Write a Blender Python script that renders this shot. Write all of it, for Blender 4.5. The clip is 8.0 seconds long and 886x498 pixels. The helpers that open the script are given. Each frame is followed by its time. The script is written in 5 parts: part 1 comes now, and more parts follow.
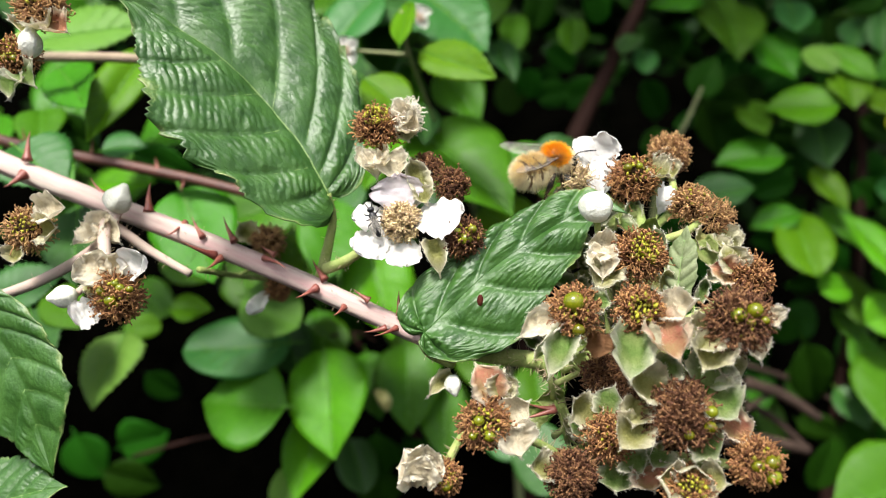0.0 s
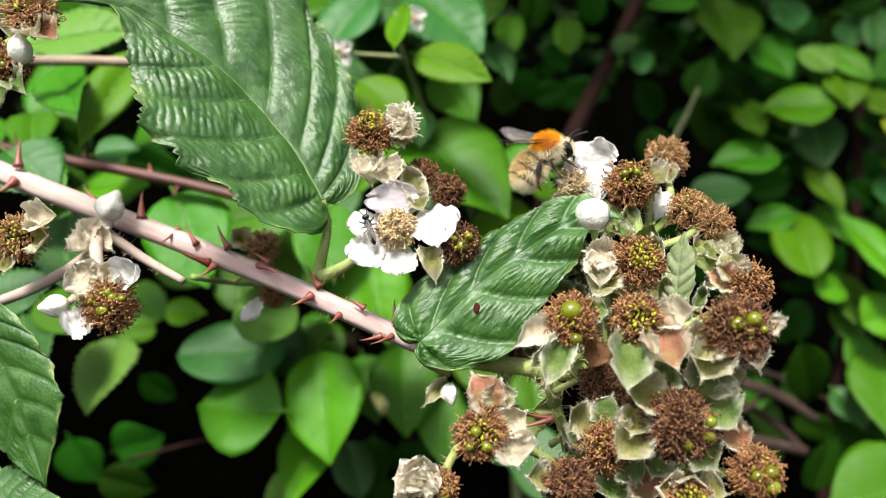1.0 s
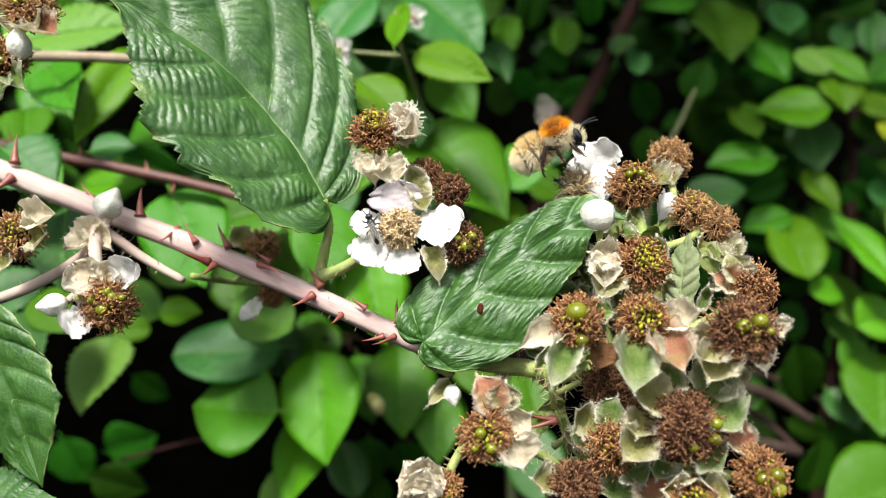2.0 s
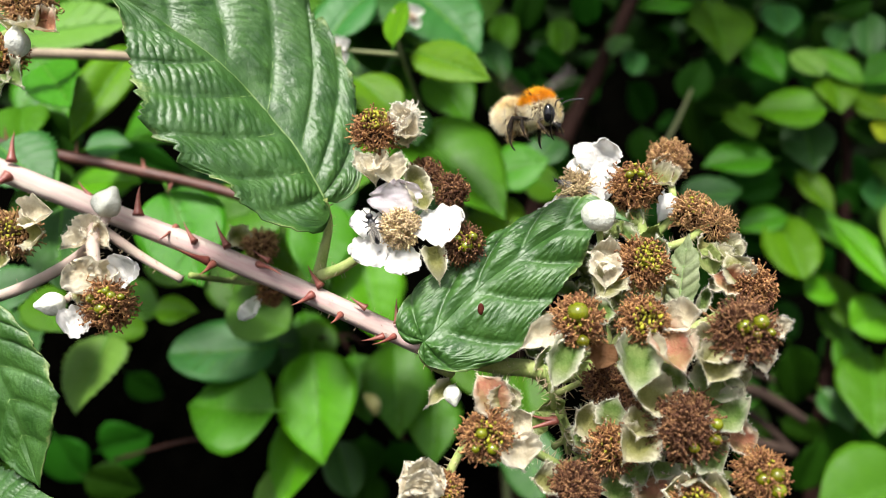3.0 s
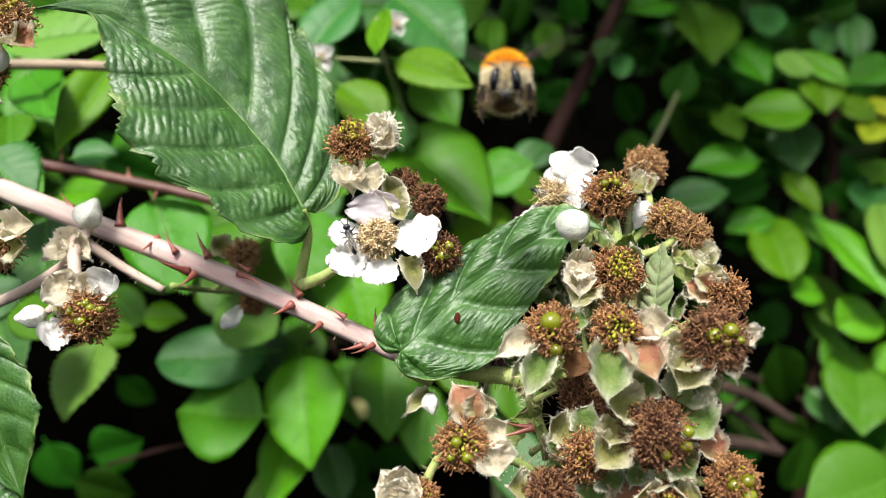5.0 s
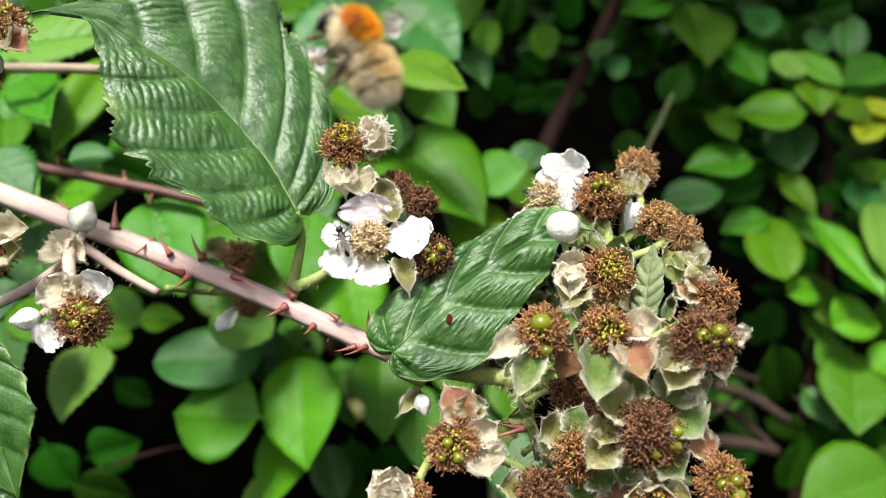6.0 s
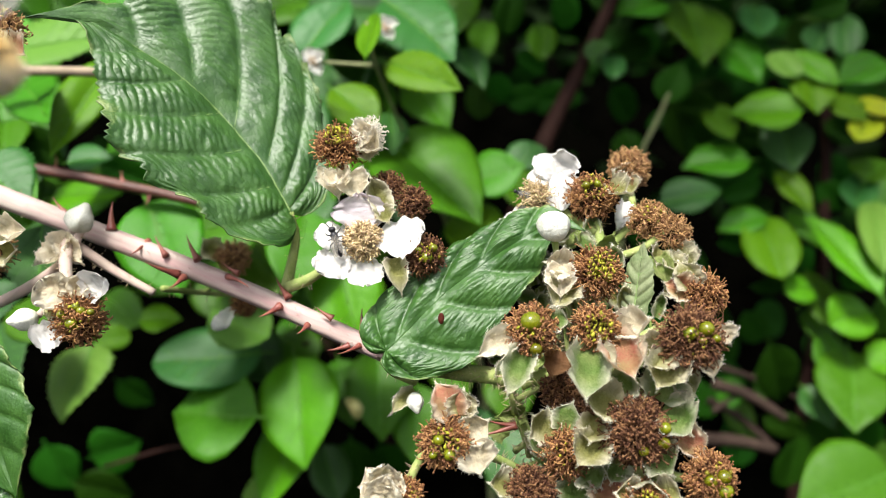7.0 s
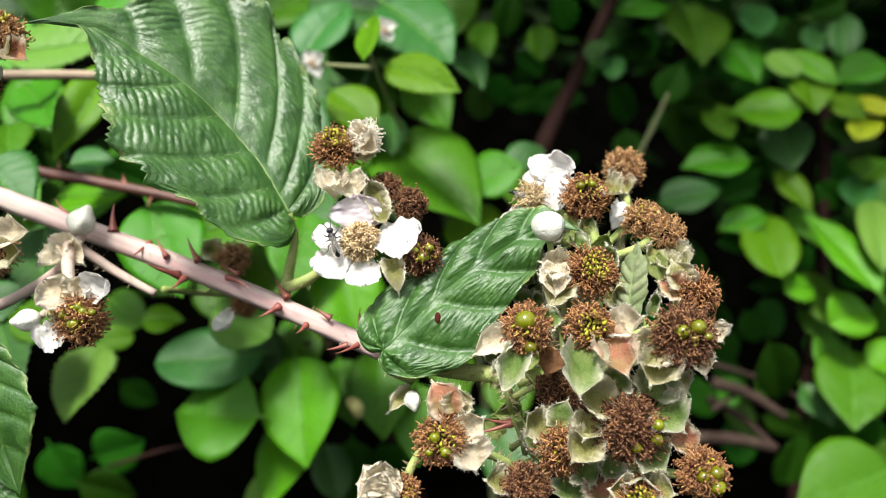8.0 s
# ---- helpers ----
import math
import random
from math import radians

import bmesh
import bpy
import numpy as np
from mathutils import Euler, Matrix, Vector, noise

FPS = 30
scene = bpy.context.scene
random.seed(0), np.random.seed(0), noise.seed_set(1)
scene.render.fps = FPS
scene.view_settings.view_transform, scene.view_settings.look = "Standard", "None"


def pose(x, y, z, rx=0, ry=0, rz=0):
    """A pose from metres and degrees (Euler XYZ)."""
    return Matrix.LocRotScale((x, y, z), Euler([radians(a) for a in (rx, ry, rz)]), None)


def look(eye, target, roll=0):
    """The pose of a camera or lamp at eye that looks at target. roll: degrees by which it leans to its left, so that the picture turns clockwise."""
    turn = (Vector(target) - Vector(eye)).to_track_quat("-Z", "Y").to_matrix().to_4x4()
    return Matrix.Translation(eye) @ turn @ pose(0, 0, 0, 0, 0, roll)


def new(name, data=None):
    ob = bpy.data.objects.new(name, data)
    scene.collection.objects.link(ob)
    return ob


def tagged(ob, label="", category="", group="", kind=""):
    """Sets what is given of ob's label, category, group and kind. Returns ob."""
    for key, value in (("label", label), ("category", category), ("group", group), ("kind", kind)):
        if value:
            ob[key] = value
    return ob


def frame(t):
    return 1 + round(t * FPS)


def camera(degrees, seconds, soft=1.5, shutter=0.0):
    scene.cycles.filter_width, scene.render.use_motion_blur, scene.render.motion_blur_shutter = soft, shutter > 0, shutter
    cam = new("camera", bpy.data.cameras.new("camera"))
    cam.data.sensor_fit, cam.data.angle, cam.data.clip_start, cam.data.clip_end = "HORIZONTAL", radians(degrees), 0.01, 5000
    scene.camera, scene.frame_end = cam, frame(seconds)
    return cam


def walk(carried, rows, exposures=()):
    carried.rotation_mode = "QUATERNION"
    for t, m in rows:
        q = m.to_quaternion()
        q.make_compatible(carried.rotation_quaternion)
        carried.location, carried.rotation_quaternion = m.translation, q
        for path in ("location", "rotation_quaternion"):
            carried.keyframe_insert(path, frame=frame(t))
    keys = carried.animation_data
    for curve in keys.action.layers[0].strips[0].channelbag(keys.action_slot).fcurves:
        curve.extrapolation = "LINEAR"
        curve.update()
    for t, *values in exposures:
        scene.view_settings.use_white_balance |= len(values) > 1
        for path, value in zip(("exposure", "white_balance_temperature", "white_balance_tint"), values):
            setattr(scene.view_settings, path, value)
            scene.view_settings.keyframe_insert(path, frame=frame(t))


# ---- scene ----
# A bumblebee on a bramble spray before a shady hedge. Plan lengths are in
# millimetres: x along the hedge, y into it, z up from 1.2 m over the ground.
PATH = [
    (0, pose(0.00303, -0.00179, 1.19738, 90.345, 0.233, 1.597)),
    (0.5, pose(0.00311, -0.00107, 1.19855, 90.196, 0.295, 1.453)),
    (1, pose(0.00301, -0.00048, 1.19929, 90.147, 0.417, 1.294)),
    (1.5, pose(0.00191, 0.00010, 1.19939, 90.132, 0.316, 0.993)),
    (3, pose(-0.00089, 0.00068, 1.19955, 90.053, -0.051, 0.047)),
    (3.5, pose(0.00000, 0.00000, 1.20000, 90.000, -0.000, -0.000)),
    (4, pose(0.00133, -0.00016, 1.20067, 89.971, 0.318, -0.067)),
    (4.5, pose(0.00236, -0.00050, 1.20122, 89.964, 0.366, -0.086)),
    (6, pose(0.00458, -0.00198, 1.20184, 90.004, 0.547, -0.122)),
    (6.5, pose(0.00565, -0.00274, 1.20184, 90.026, 0.680, -0.049)),
    (7, pose(0.00667, -0.00342, 1.20177, 90.003, 0.770, 0.080)),
    (7.5, pose(0.00762, -0.00424, 1.20177, 90.025, 0.885, 0.226)),
    (8, pose(0.00811, -0.00533, 1.20172, 90.034, 0.981, 0.361)),
]
cam = camera(60, 8.0, soft=0.6, shutter=0.5)
cam.data.dof.use_dof = True
cam.data.dof.focus_distance = 0.142
cam.data.dof.aperture_fstop = 12.0
walk(cam, PATH)

# ---- light: bright, thinly veiled sky over an open side, the hedge behind ----
SUN_UP, SUN_TURN = 52, 16
world = bpy.data.worlds.new("sky")
scene.world = world
world.use_nodes = True
sky = world.node_tree.nodes.new("ShaderNodeTexSky")
sky.sky_type = "NISHITA"
sky.sun_disc = False
sky.sun_elevation = radians(SUN_UP)
sky.sun_rotation = radians(180 + SUN_TURN)
sky.dust_density = 3.0
back = world.node_tree.nodes["Background"]
back.inputs["Strength"].default_value = 0.115
veil = world.node_tree.nodes.new("ShaderNodeHueSaturation")
veil.inputs["Saturation"].default_value = 0.5
world.node_tree.links.new(sky.outputs["Color"], veil.inputs["Color"])
world.node_tree.links.new(veil.outputs["Color"], back.inputs["Color"])
sun = new("sun", bpy.data.lights.new("sun", "SUN"))
sun.data.energy = 3.3
sun.data.angle = radians(12)
sun.data.color = (1.0, 0.96, 0.9)
sun_from = Vector((-math.sin(radians(SUN_TURN)), -math.cos(radians(SUN_TURN)), math.tan(radians(SUN_UP))))
sun.matrix_world = look(sun_from, (0, 0, 0))
scene.view_settings.exposure = 1.0

# ---- materials ----


def material(name, low, high, rough=0.5, scale=600.0, bump=0.3, spec=0.5, detail=5.0, thin=0.0,
             per="", spread=0.0, fine=4000.0, coat=0.0, depth=0.0002, rim=None, rim_from=0.3, rim_to=0.87,
             cells=0.0, along=None):
    """Two colours mixed by coarse and fine noise; bump from the same; thin: share of light let through."""
    m = bpy.data.materials.new(name)
    m.use_nodes = True
    t = m.node_tree
    bsdf = t.nodes["Principled BSDF"]
    where = t.nodes.new("ShaderNodeTexCoord")
    coarse = t.nodes.new("ShaderNodeTexNoise")
    coarse.inputs["Scale"].default_value, coarse.inputs["Detail"].default_value = scale, detail
    grain = t.nodes.new("ShaderNodeTexNoise")
    grain.inputs["Scale"].default_value, grain.inputs["Detail"].default_value = fine, 3.0
    place = where.outputs["Object"]
    if along:
        # drawn out into streaks along this way
        drawn = t.nodes.new("ShaderNodeMapping")
        drawn.vector_type = "TEXTURE"
        drawn.inputs["Rotation"].default_value = Vector(along).to_track_quat("X", "Z").to_euler()
        drawn.inputs["Scale"].default_value = (9.0, 1.0, 1.0)
        t.links.new(place, drawn.inputs["Vector"])
        place = drawn.outputs["Vector"]
    for n in (coarse, grain):
        t.links.new(place, n.inputs["Vector"])
    both = t.nodes.new("ShaderNodeMath")
    both.operation = "MULTIPLY_ADD"
    t.links.new(grain.outputs["Fac"], both.inputs[0])
    both.inputs[1].default_value = 0.35
    t.links.new(coarse.outputs["Fac"], both.inputs[2])
    ramp = t.nodes.new("ShaderNodeValToRGB")
    ramp.color_ramp.elements[0].position, ramp.color_ramp.elements[1].position = 0.45, 0.9
    ramp.color_ramp.elements[0].color, ramp.color_ramp.elements[1].color = (*low, 1), (*high, 1)
    t.links.new(both.outputs[0], ramp.inputs["Fac"])
    colour = ramp.outputs["Color"]
    if rim:
        # a margin of another colour, by the share of the way from the middle to the edge
        edge = t.nodes.new("ShaderNodeAttribute")
        edge.attribute_name = "rim"
        wander = t.nodes.new("ShaderNodeMath")
        wander.operation = "MULTIPLY_ADD"
        t.links.new(both.outputs[0], wander.inputs[0])
        wander.inputs[1].default_value = 0.5
        t.links.new(edge.outputs["Fac"], wander.inputs[2])
        span = t.nodes.new("ShaderNodeMapRange")
        span.inputs["From Min"].default_value, span.inputs["From Max"].default_value = 0.33 + rim_from, 0.33 + rim_to
        t.links.new(wander.outputs[0], span.inputs["Value"])
        blend = t.nodes.new("ShaderNodeMix")
        blend.data_type = "RGBA"
        t.links.new(span.outputs["Result"], blend.inputs["Factor"])
        t.links.new(colour, blend.inputs["A"])
        blend.inputs["B"].default_value = (*rim, 1)
        colour = blend.outputs["Result"]
    if per:
        hue = t.nodes.new("ShaderNodeHueSaturation")
        vary = t.nodes.new("ShaderNodeMapRange")
        vary.inputs["To Min"].default_value, vary.inputs["To Max"].default_value = 1 - spread, 1 + spread
        if per == "island":
            t.links.new(t.nodes.new("ShaderNodeNewGeometry").outputs["Random Per Island"], vary.inputs["Value"])
        else:
            t.links.new(t.nodes.new("ShaderNodeObjectInfo").outputs["Random"], vary.inputs["Value"])
        t.links.new(vary.outputs["Result"], hue.inputs["Value"])
        shift = t.nodes.new("ShaderNodeMapRange")
        shift.inputs["To Min"].default_value, shift.inputs["To Max"].default_value = 0.485, 0.515
        t.links.new(vary.inputs["Value"].links[0].from_socket, shift.inputs["Value"])
        t.links.new(shift.outputs["Result"], hue.inputs["Hue"])
        t.links.new(colour, hue.inputs["Color"])
        colour = hue.outputs["Color"]
    t.links.new(colour, bsdf.inputs["Base Color"])
    gloss = t.nodes.new("ShaderNodeMapRange")
    gloss.inputs["To Min"].default_value, gloss.inputs["To Max"].default_value = rough - 0.08, rough + 0.1
    t.links.new(both.outputs[0], gloss.inputs["Value"])
    t.links.new(gloss.outputs["Result"], bsdf.inputs["Roughness"])
    bsdf.inputs["Specular IOR Level"].default_value = spec
    bsdf.inputs["Coat Weight"].default_value = coat
    bsdf.inputs["Coat Roughness"].default_value = 0.12
    relief = t.nodes.new("ShaderNodeBump")
    relief.inputs["Strength"].default_value, relief.inputs["Distance"].default_value = bump, depth
    height = both.outputs[0]
    if cells:
        # puckered net of the finest veins
        net = t.nodes.new("ShaderNodeTexVoronoi")
        net.feature = "DISTANCE_TO_EDGE"
        net.inputs["Scale"].default_value = cells
        t.links.new(where.outputs["Object"], net.inputs["Vector"])
        soft_net = t.nodes.new("ShaderNodeMath")
        soft_net.operation = "POWER"
        t.links.new(net.outputs["Distance"], soft_net.inputs[0])
        soft_net.inputs[1].default_value = 0.5
        pile = t.nodes.new("ShaderNodeMath")
        pile.operation = "MULTIPLY_ADD"
        t.links.new(soft_net.outputs[0], pile.inputs[0])
        pile.inputs[1].default_value = 0.4
        t.links.new(both.outputs[0], pile.inputs[2])
        height = pile.outputs[0]
    t.links.new(height, relief.inputs["Height"])
    t.links.new(relief.outputs["Normal"], bsdf.inputs["Normal"])
    if thin:
        through_it = t.nodes.new("ShaderNodeBsdfTranslucent")
        mix = t.nodes.new("ShaderNodeMixShader")
        mix.inputs["Fac"].default_value = thin
        t.links.new(colour, through_it.inputs["Color"])
        t.links.new(bsdf.outputs["BSDF"], mix.inputs[1])
        t.links.new(through_it.outputs["BSDF"], mix.inputs[2])
        t.links.new(mix.outputs["Shader"], t.nodes["Material Output"].inputs["Surface"])
    return m


LEAF = material("bramble_leaf", (0.016, 0.066, 0.006), (0.05, 0.138, 0.019), 0.43, 200, 0.8, 0.68, thin=0.06, fine=2200, rim=(0.24, 0.3, 0.1),
                rim_from=0.97, rim_to=1.12, cells=800, depth=0.0002)
LEAF_YOUNG = material("young_bramble_leaf", (0.13, 0.18, 0.07), (0.28, 0.32, 0.18), 0.65, 300, 0.8, 0.25, thin=0.15, fine=2500, cells=900)
VEIN = material("leaf_vein", (0.11, 0.2, 0.05), (0.22, 0.32, 0.11), 0.5, 500, 0.2)
HEDGE_LEAF = material("hedge_leaf", (0.034, 0.142, 0.003), (0.074, 0.228, 0.009), 0.34, 60, 0.4, 0.2, thin=0.26, per="object", spread=0.25, fine=500)
# lighter copy of the hedge leaf, with sunshine put into the green
HEDGE_LEAF_SUNLIT = material("sunlit_hedge_leaf", (0.06, 0.205, 0.003), (0.12, 0.3, 0.008), 0.32, 60, 0.4, 0.17, thin=0.28, per="object", spread=0.2, fine=500)
HEDGE_LEAF_BLUE = material("dull_hedge_leaf", (0.022, 0.1, 0.014), (0.046, 0.155, 0.028), 0.42, 60, 0.3, 0.35, thin=0.2, per="object", spread=0.25, fine=700)
# shaded copy of the hedge leaf: shade is put into its darker green
HEDGE_LEAF_SHADED = material("shaded_hedge_leaf", (0.011, 0.058, 0.002), (0.024, 0.1, 0.006), 0.5, 60, 0.4, 0.08, thin=0.3, per="object", spread=0.4, fine=500)
HEDGE_LEAF_PALE = material("pale_hedge_leaf", (0.085, 0.25, 0.024), (0.165, 0.35, 0.06), 0.38, 60, 0.4, 0.17, thin=0.26, per="object", spread=0.12, fine=500)
HEDGE_LEAF_YELLOW = material("yellow_green_leaf", (0.3, 0.42, 0.004), (0.5, 0.56, 0.012), 0.4, 60, 0.4, 0.35, thin=0.3, per="object", spread=0.15, fine=500)
HEDGE_VEIN = material("hedge_leaf_vein", (0.06, 0.21, 0.008), (0.09, 0.27, 0.014), 0.5, 100, 0.1, thin=0.2)
# leaf green darkened to stand for the shade inside the hedge
THICKET = material("shade_thicket_leaf", (0.005, 0.026, 0.001), (0.015, 0.062, 0.004), 0.5, 60, 0.3, 0.15, per="island", spread=0.5, fine=700)
CANE = material("bramble_cane", (0.56, 0.49, 0.42), (0.48, 0.3, 0.29), 0.65, 420, 0.9, 0.15, fine=1500, depth=0.0003, along=(121, -27, -47))
PEDUNCLE = material("green_stalk", (0.19, 0.28, 0.06), (0.38, 0.42, 0.16), 0.75, 300, 0.6, 0.25, fine=2500)
WOOLLY = material("woolly_stalk", (0.44, 0.37, 0.3), (0.53, 0.39, 0.34), 0.85, 400, 0.8, 0.15, fine=3000)
RED_CANE = material("dark_red_cane", (0.05, 0.017, 0.012), (0.13, 0.05, 0.033), 0.5, 200, 0.3, fine=1500)
BROWN_WOOD = material("brown_branch", (0.014, 0.006, 0.004), (0.036, 0.016, 0.012), 0.75, 120, 0.5, 0.12, fine=900, depth=0.001)
TAN_TWIG = material("tan_twig", (0.22, 0.17, 0.11), (0.36, 0.28, 0.19), 0.7, 150, 0.4, fine=900)
DRY_WOOD = material("dry_brown_twig", (0.026, 0.017, 0.013), (0.065, 0.043, 0.032), 0.75, 150, 0.4, 0.12, fine=900)
GREEN_TWIG = material("green_twig", (0.14, 0.17, 0.06), (0.22, 0.24, 0.1), 0.6, 150, 0.3, fine=900)
THORN = material("red_thorn", (0.17, 0.035, 0.03), (0.33, 0.12, 0.08), 0.4, 300, 0.2, fine=2000)
PRICKLE = material("fine_prickle", (0.3, 0.2, 0.1), (0.5, 0.42, 0.28), 0.6, 300, 0.1, per="island", spread=0.4)
PETAL = material("white_petal", (0.86, 0.84, 0.81), (0.94, 0.93, 0.91), 0.6, 260, 0.5, 0.3, thin=0.2, fine=1200, depth=0.0003)
PETAL_PINK = material("pale_pink_petal", (0.84, 0.76, 0.81), (0.93, 0.89, 0.91), 0.6, 260, 0.4, 0.3, thin=0.2, fine=1200, depth=0.0003)
SEPAL = material("woolly_sepal", (0.26, 0.27, 0.075), (0.48, 0.46, 0.2), 0.85, 230, 1.0, 0.12, thin=0.15, fine=2600, depth=0.0005, rim=(0.87, 0.82, 0.67), rim_from=0.14, rim_to=1.0)
SEPAL_GREEN = material("green_sepal", (0.13, 0.25, 0.05), (0.34, 0.42, 0.15), 0.8, 200, 0.9, 0.12, thin=0.15, fine=2600, depth=0.0005, rim=(0.88, 0.85, 0.71), rim_from=0.18, rim_to=1.0)
SEPAL_PINK = material("pink_flushed_sepal", (0.56, 0.2, 0.15), (0.5, 0.42, 0.2), 0.8, 150, 0.9, 0.12, thin=0.15, fine=2600, depth=0.0005, rim=(0.88, 0.79, 0.64), rim_from=0.35)
WITHERED = material("withered_cream_petal", (0.66, 0.58, 0.41), (0.91, 0.85, 0.7), 0.8, 240, 0.9, 0.12, thin=0.2, fine=2000, depth=0.0004, rim=(0.92, 0.87, 0.74), rim_from=0.3)
DRY = material("dry_brown_petal", (0.2, 0.09, 0.04), (0.36, 0.2, 0.1), 0.7, 200, 0.6, 0.2, fine=2000)
STAMEN = material("withered_stamen", (0.19, 0.083, 0.033), (0.43, 0.22, 0.1), 0.75, 500, 0.2, 0.2, per="island", spread=0.55)
STAMEN_DARK = material("dark_withered_stamen", (0.1, 0.045, 0.024), (0.25, 0.12, 0.06), 0.75, 500, 0.2, 0.2, per="island", spread=0.65)
STAMEN_TAN = material("tan_stamen", (0.3, 0.155, 0.065), (0.48, 0.29, 0.14), 0.75, 500, 0.2, 0.2, per="island", spread=0.45)
STAMEN_PALE = material("fresh_pale_stamen", (0.5, 0.36, 0.18), (0.7, 0.55, 0.34), 0.7, 500, 0.2, 0.3, per="island", spread=0.35)
STAMEN_WHITE = material("white_stamen", (0.72, 0.65, 0.52), (0.88, 0.83, 0.72), 0.7, 500, 0.2, 0.3, per="island", spread=0.2)
STYLE = material("yellow_green_style", (0.17, 0.16, 0.01), (0.38, 0.35, 0.03), 0.5, 500, 0.2, 0.35, per="island", spread=0.5)
DRUPELET = material("green_drupelet", (0.085, 0.1, 0.003), (0.16, 0.165, 0.006), 0.18, 300, 0.08, 0.5, per="object", spread=0.3, coat=0.3)
CORE = material("flower_core", (0.02, 0.01, 0.004), (0.06, 0.03, 0.012), 0.8, 500, 0.6, 0.2, fine=2000)
BUD = material("woolly_white_bud", (0.55, 0.58, 0.46), (0.8, 0.8, 0.72), 0.75, 260, 0.9, 0.2, fine=2200, depth=0.0005)
FUR_ORANGE = material("orange_fur", (0.95, 0.47, 0.014), (1.0, 0.66, 0.05), 0.7, 300, 0.1, 0.2, thin=0.35, per="island", spread=0.2)
FUR_PALE = material("cream_fur", (0.9, 0.8, 0.56), (0.98, 0.94, 0.78), 0.7, 300, 0.1, 0.2, thin=0.4, per="island", spread=0.2)
FUR_TAN = material("tan_fur", (0.9, 0.73, 0.4), (0.97, 0.87, 0.58), 0.7, 300, 0.1, 0.2, thin=0.35, per="island", spread=0.22)
FUR_DARK = material("dark_fur", (0.24, 0.16, 0.08), (0.38, 0.27, 0.14), 0.7, 300, 0.1, 0.2, thin=0.2, per="island", spread=0.4)
SKIN = material("brown_bee_skin", (0.13, 0.09, 0.05), (0.24, 0.17, 0.09), 0.6, 800, 0.3, 0.3, fine=3000)
LEG = material("dark_bee_leg", (0.012, 0.009, 0.007), (0.035, 0.024, 0.018), 0.6, 800, 0.3, 0.2, fine=3000)
CHITIN = material("black_chitin", (0.008, 0.008, 0.01), (0.02, 0.02, 0.024), 0.35, 800, 0.3, 0.5, fine=3000)
EYE = material("compound_eye", (0.004, 0.004, 0.005), (0.008, 0.008, 0.01), 0.12, 900, 0.1, 0.5)
SPOT = material("dark_leaf_spot", (0.045, 0.008, 0.006), (0.08, 0.02, 0.012), 0.75, 800, 0.2, 0.08)
# two near-black earths: the hedge's shade is put into their colour
SHADED_GROUND = material("shaded_earth", (0.00005, 0.00006, 0.00004), (0.0002, 0.0002, 0.00015), 1.0, 30, 0.8, 0.0, fine=300, depth=0.02)
SHADE_BLACK = material("shade_black_earth", (0.0005, 0.0006, 0.0004), (0.002, 0.0019, 0.0013), 1.0, 30, 0.8, 0.0, fine=300, depth=0.02)


def wing_material():
    m = bpy.data.materials.new("wing_membrane")
    m.use_nodes = True
    t = m.node_tree
    clear = t.nodes.new("ShaderNodeBsdfTransparent")
    clear.inputs["Color"].default_value = (0.9, 0.88, 0.84, 1)
    mix = t.nodes.new("ShaderNodeMixShader")
    mix.inputs["Fac"].default_value = 0.16
    bsdf = t.nodes["Principled BSDF"]
    bsdf.inputs["Base Color"].default_value = (0.6, 0.57, 0.52, 1)
    bsdf.inputs["Roughness"].default_value = 0.25
    t.links.new(clear.outputs[0], mix.inputs[1])
    t.links.new(bsdf.outputs[0], mix.inputs[2])
    t.links.new(mix.outputs[0], t.nodes["Material Output"].inputs["Surface"])
    return m


WING = wing_material()
WING_VEIN = material("wing_vein", (0.02, 0.013, 0.01), (0.05, 0.03, 0.02), 0.5, 500, 0.1)

# ---- building helpers ----
UP = Vector((0, 0, 1))
PLACE = {}
rng = random.Random(7)


def mm(p):
    return Vector((p[0] / 1000, p[1] / 1000, 1.2 + p[2] / 1000))


def thing(name, at, label, category, group="", kind=""):
    ob = new(name)
    ob.empty_display_size = 0.005
    ob.matrix_basis = Matrix.Translation(at)
    PLACE[ob] = ob.matrix_basis.copy()
    return tagged(ob, label, category, group, kind)


def hang(ob, parent, m):
    """Put ob under parent at the world pose m."""
    ob.parent = parent
    ob.matrix_parent_inverse = PLACE[parent].inverted()
    ob.matrix_basis = m
    PLACE[ob] = m.copy()
    return ob


def mesh_from(name, bm, mat, smooth=True):
    me = bpy.data.meshes.new(name)
    bmesh.ops.recalc_face_normals(bm, faces=bm.faces)
    bm.to_mesh(me)
    bm.free()
    for m in (mat if isinstance(mat, (list, tuple)) else [mat]):
        me.materials.append(m)
    me.polygons.foreach_set("use_smooth", [smooth] * len(me.polygons))
    return me


def part(name, bm, mat, parent, label="", kind="", smooth=True):
    """Link a bmesh in world places as one mesh under parent, its origin in its middle."""
    n = max(1, len(bm.verts))
    mid = sum((v.co for v in bm.verts), Vector()) / n
    bmesh.ops.translate(bm, verts=bm.verts, vec=-mid)
    ob = new(name, mesh_from(name, bm, mat, smooth))
    hang(ob, parent, Matrix.Translation(mid))
    return tagged(ob, label, kind=kind)


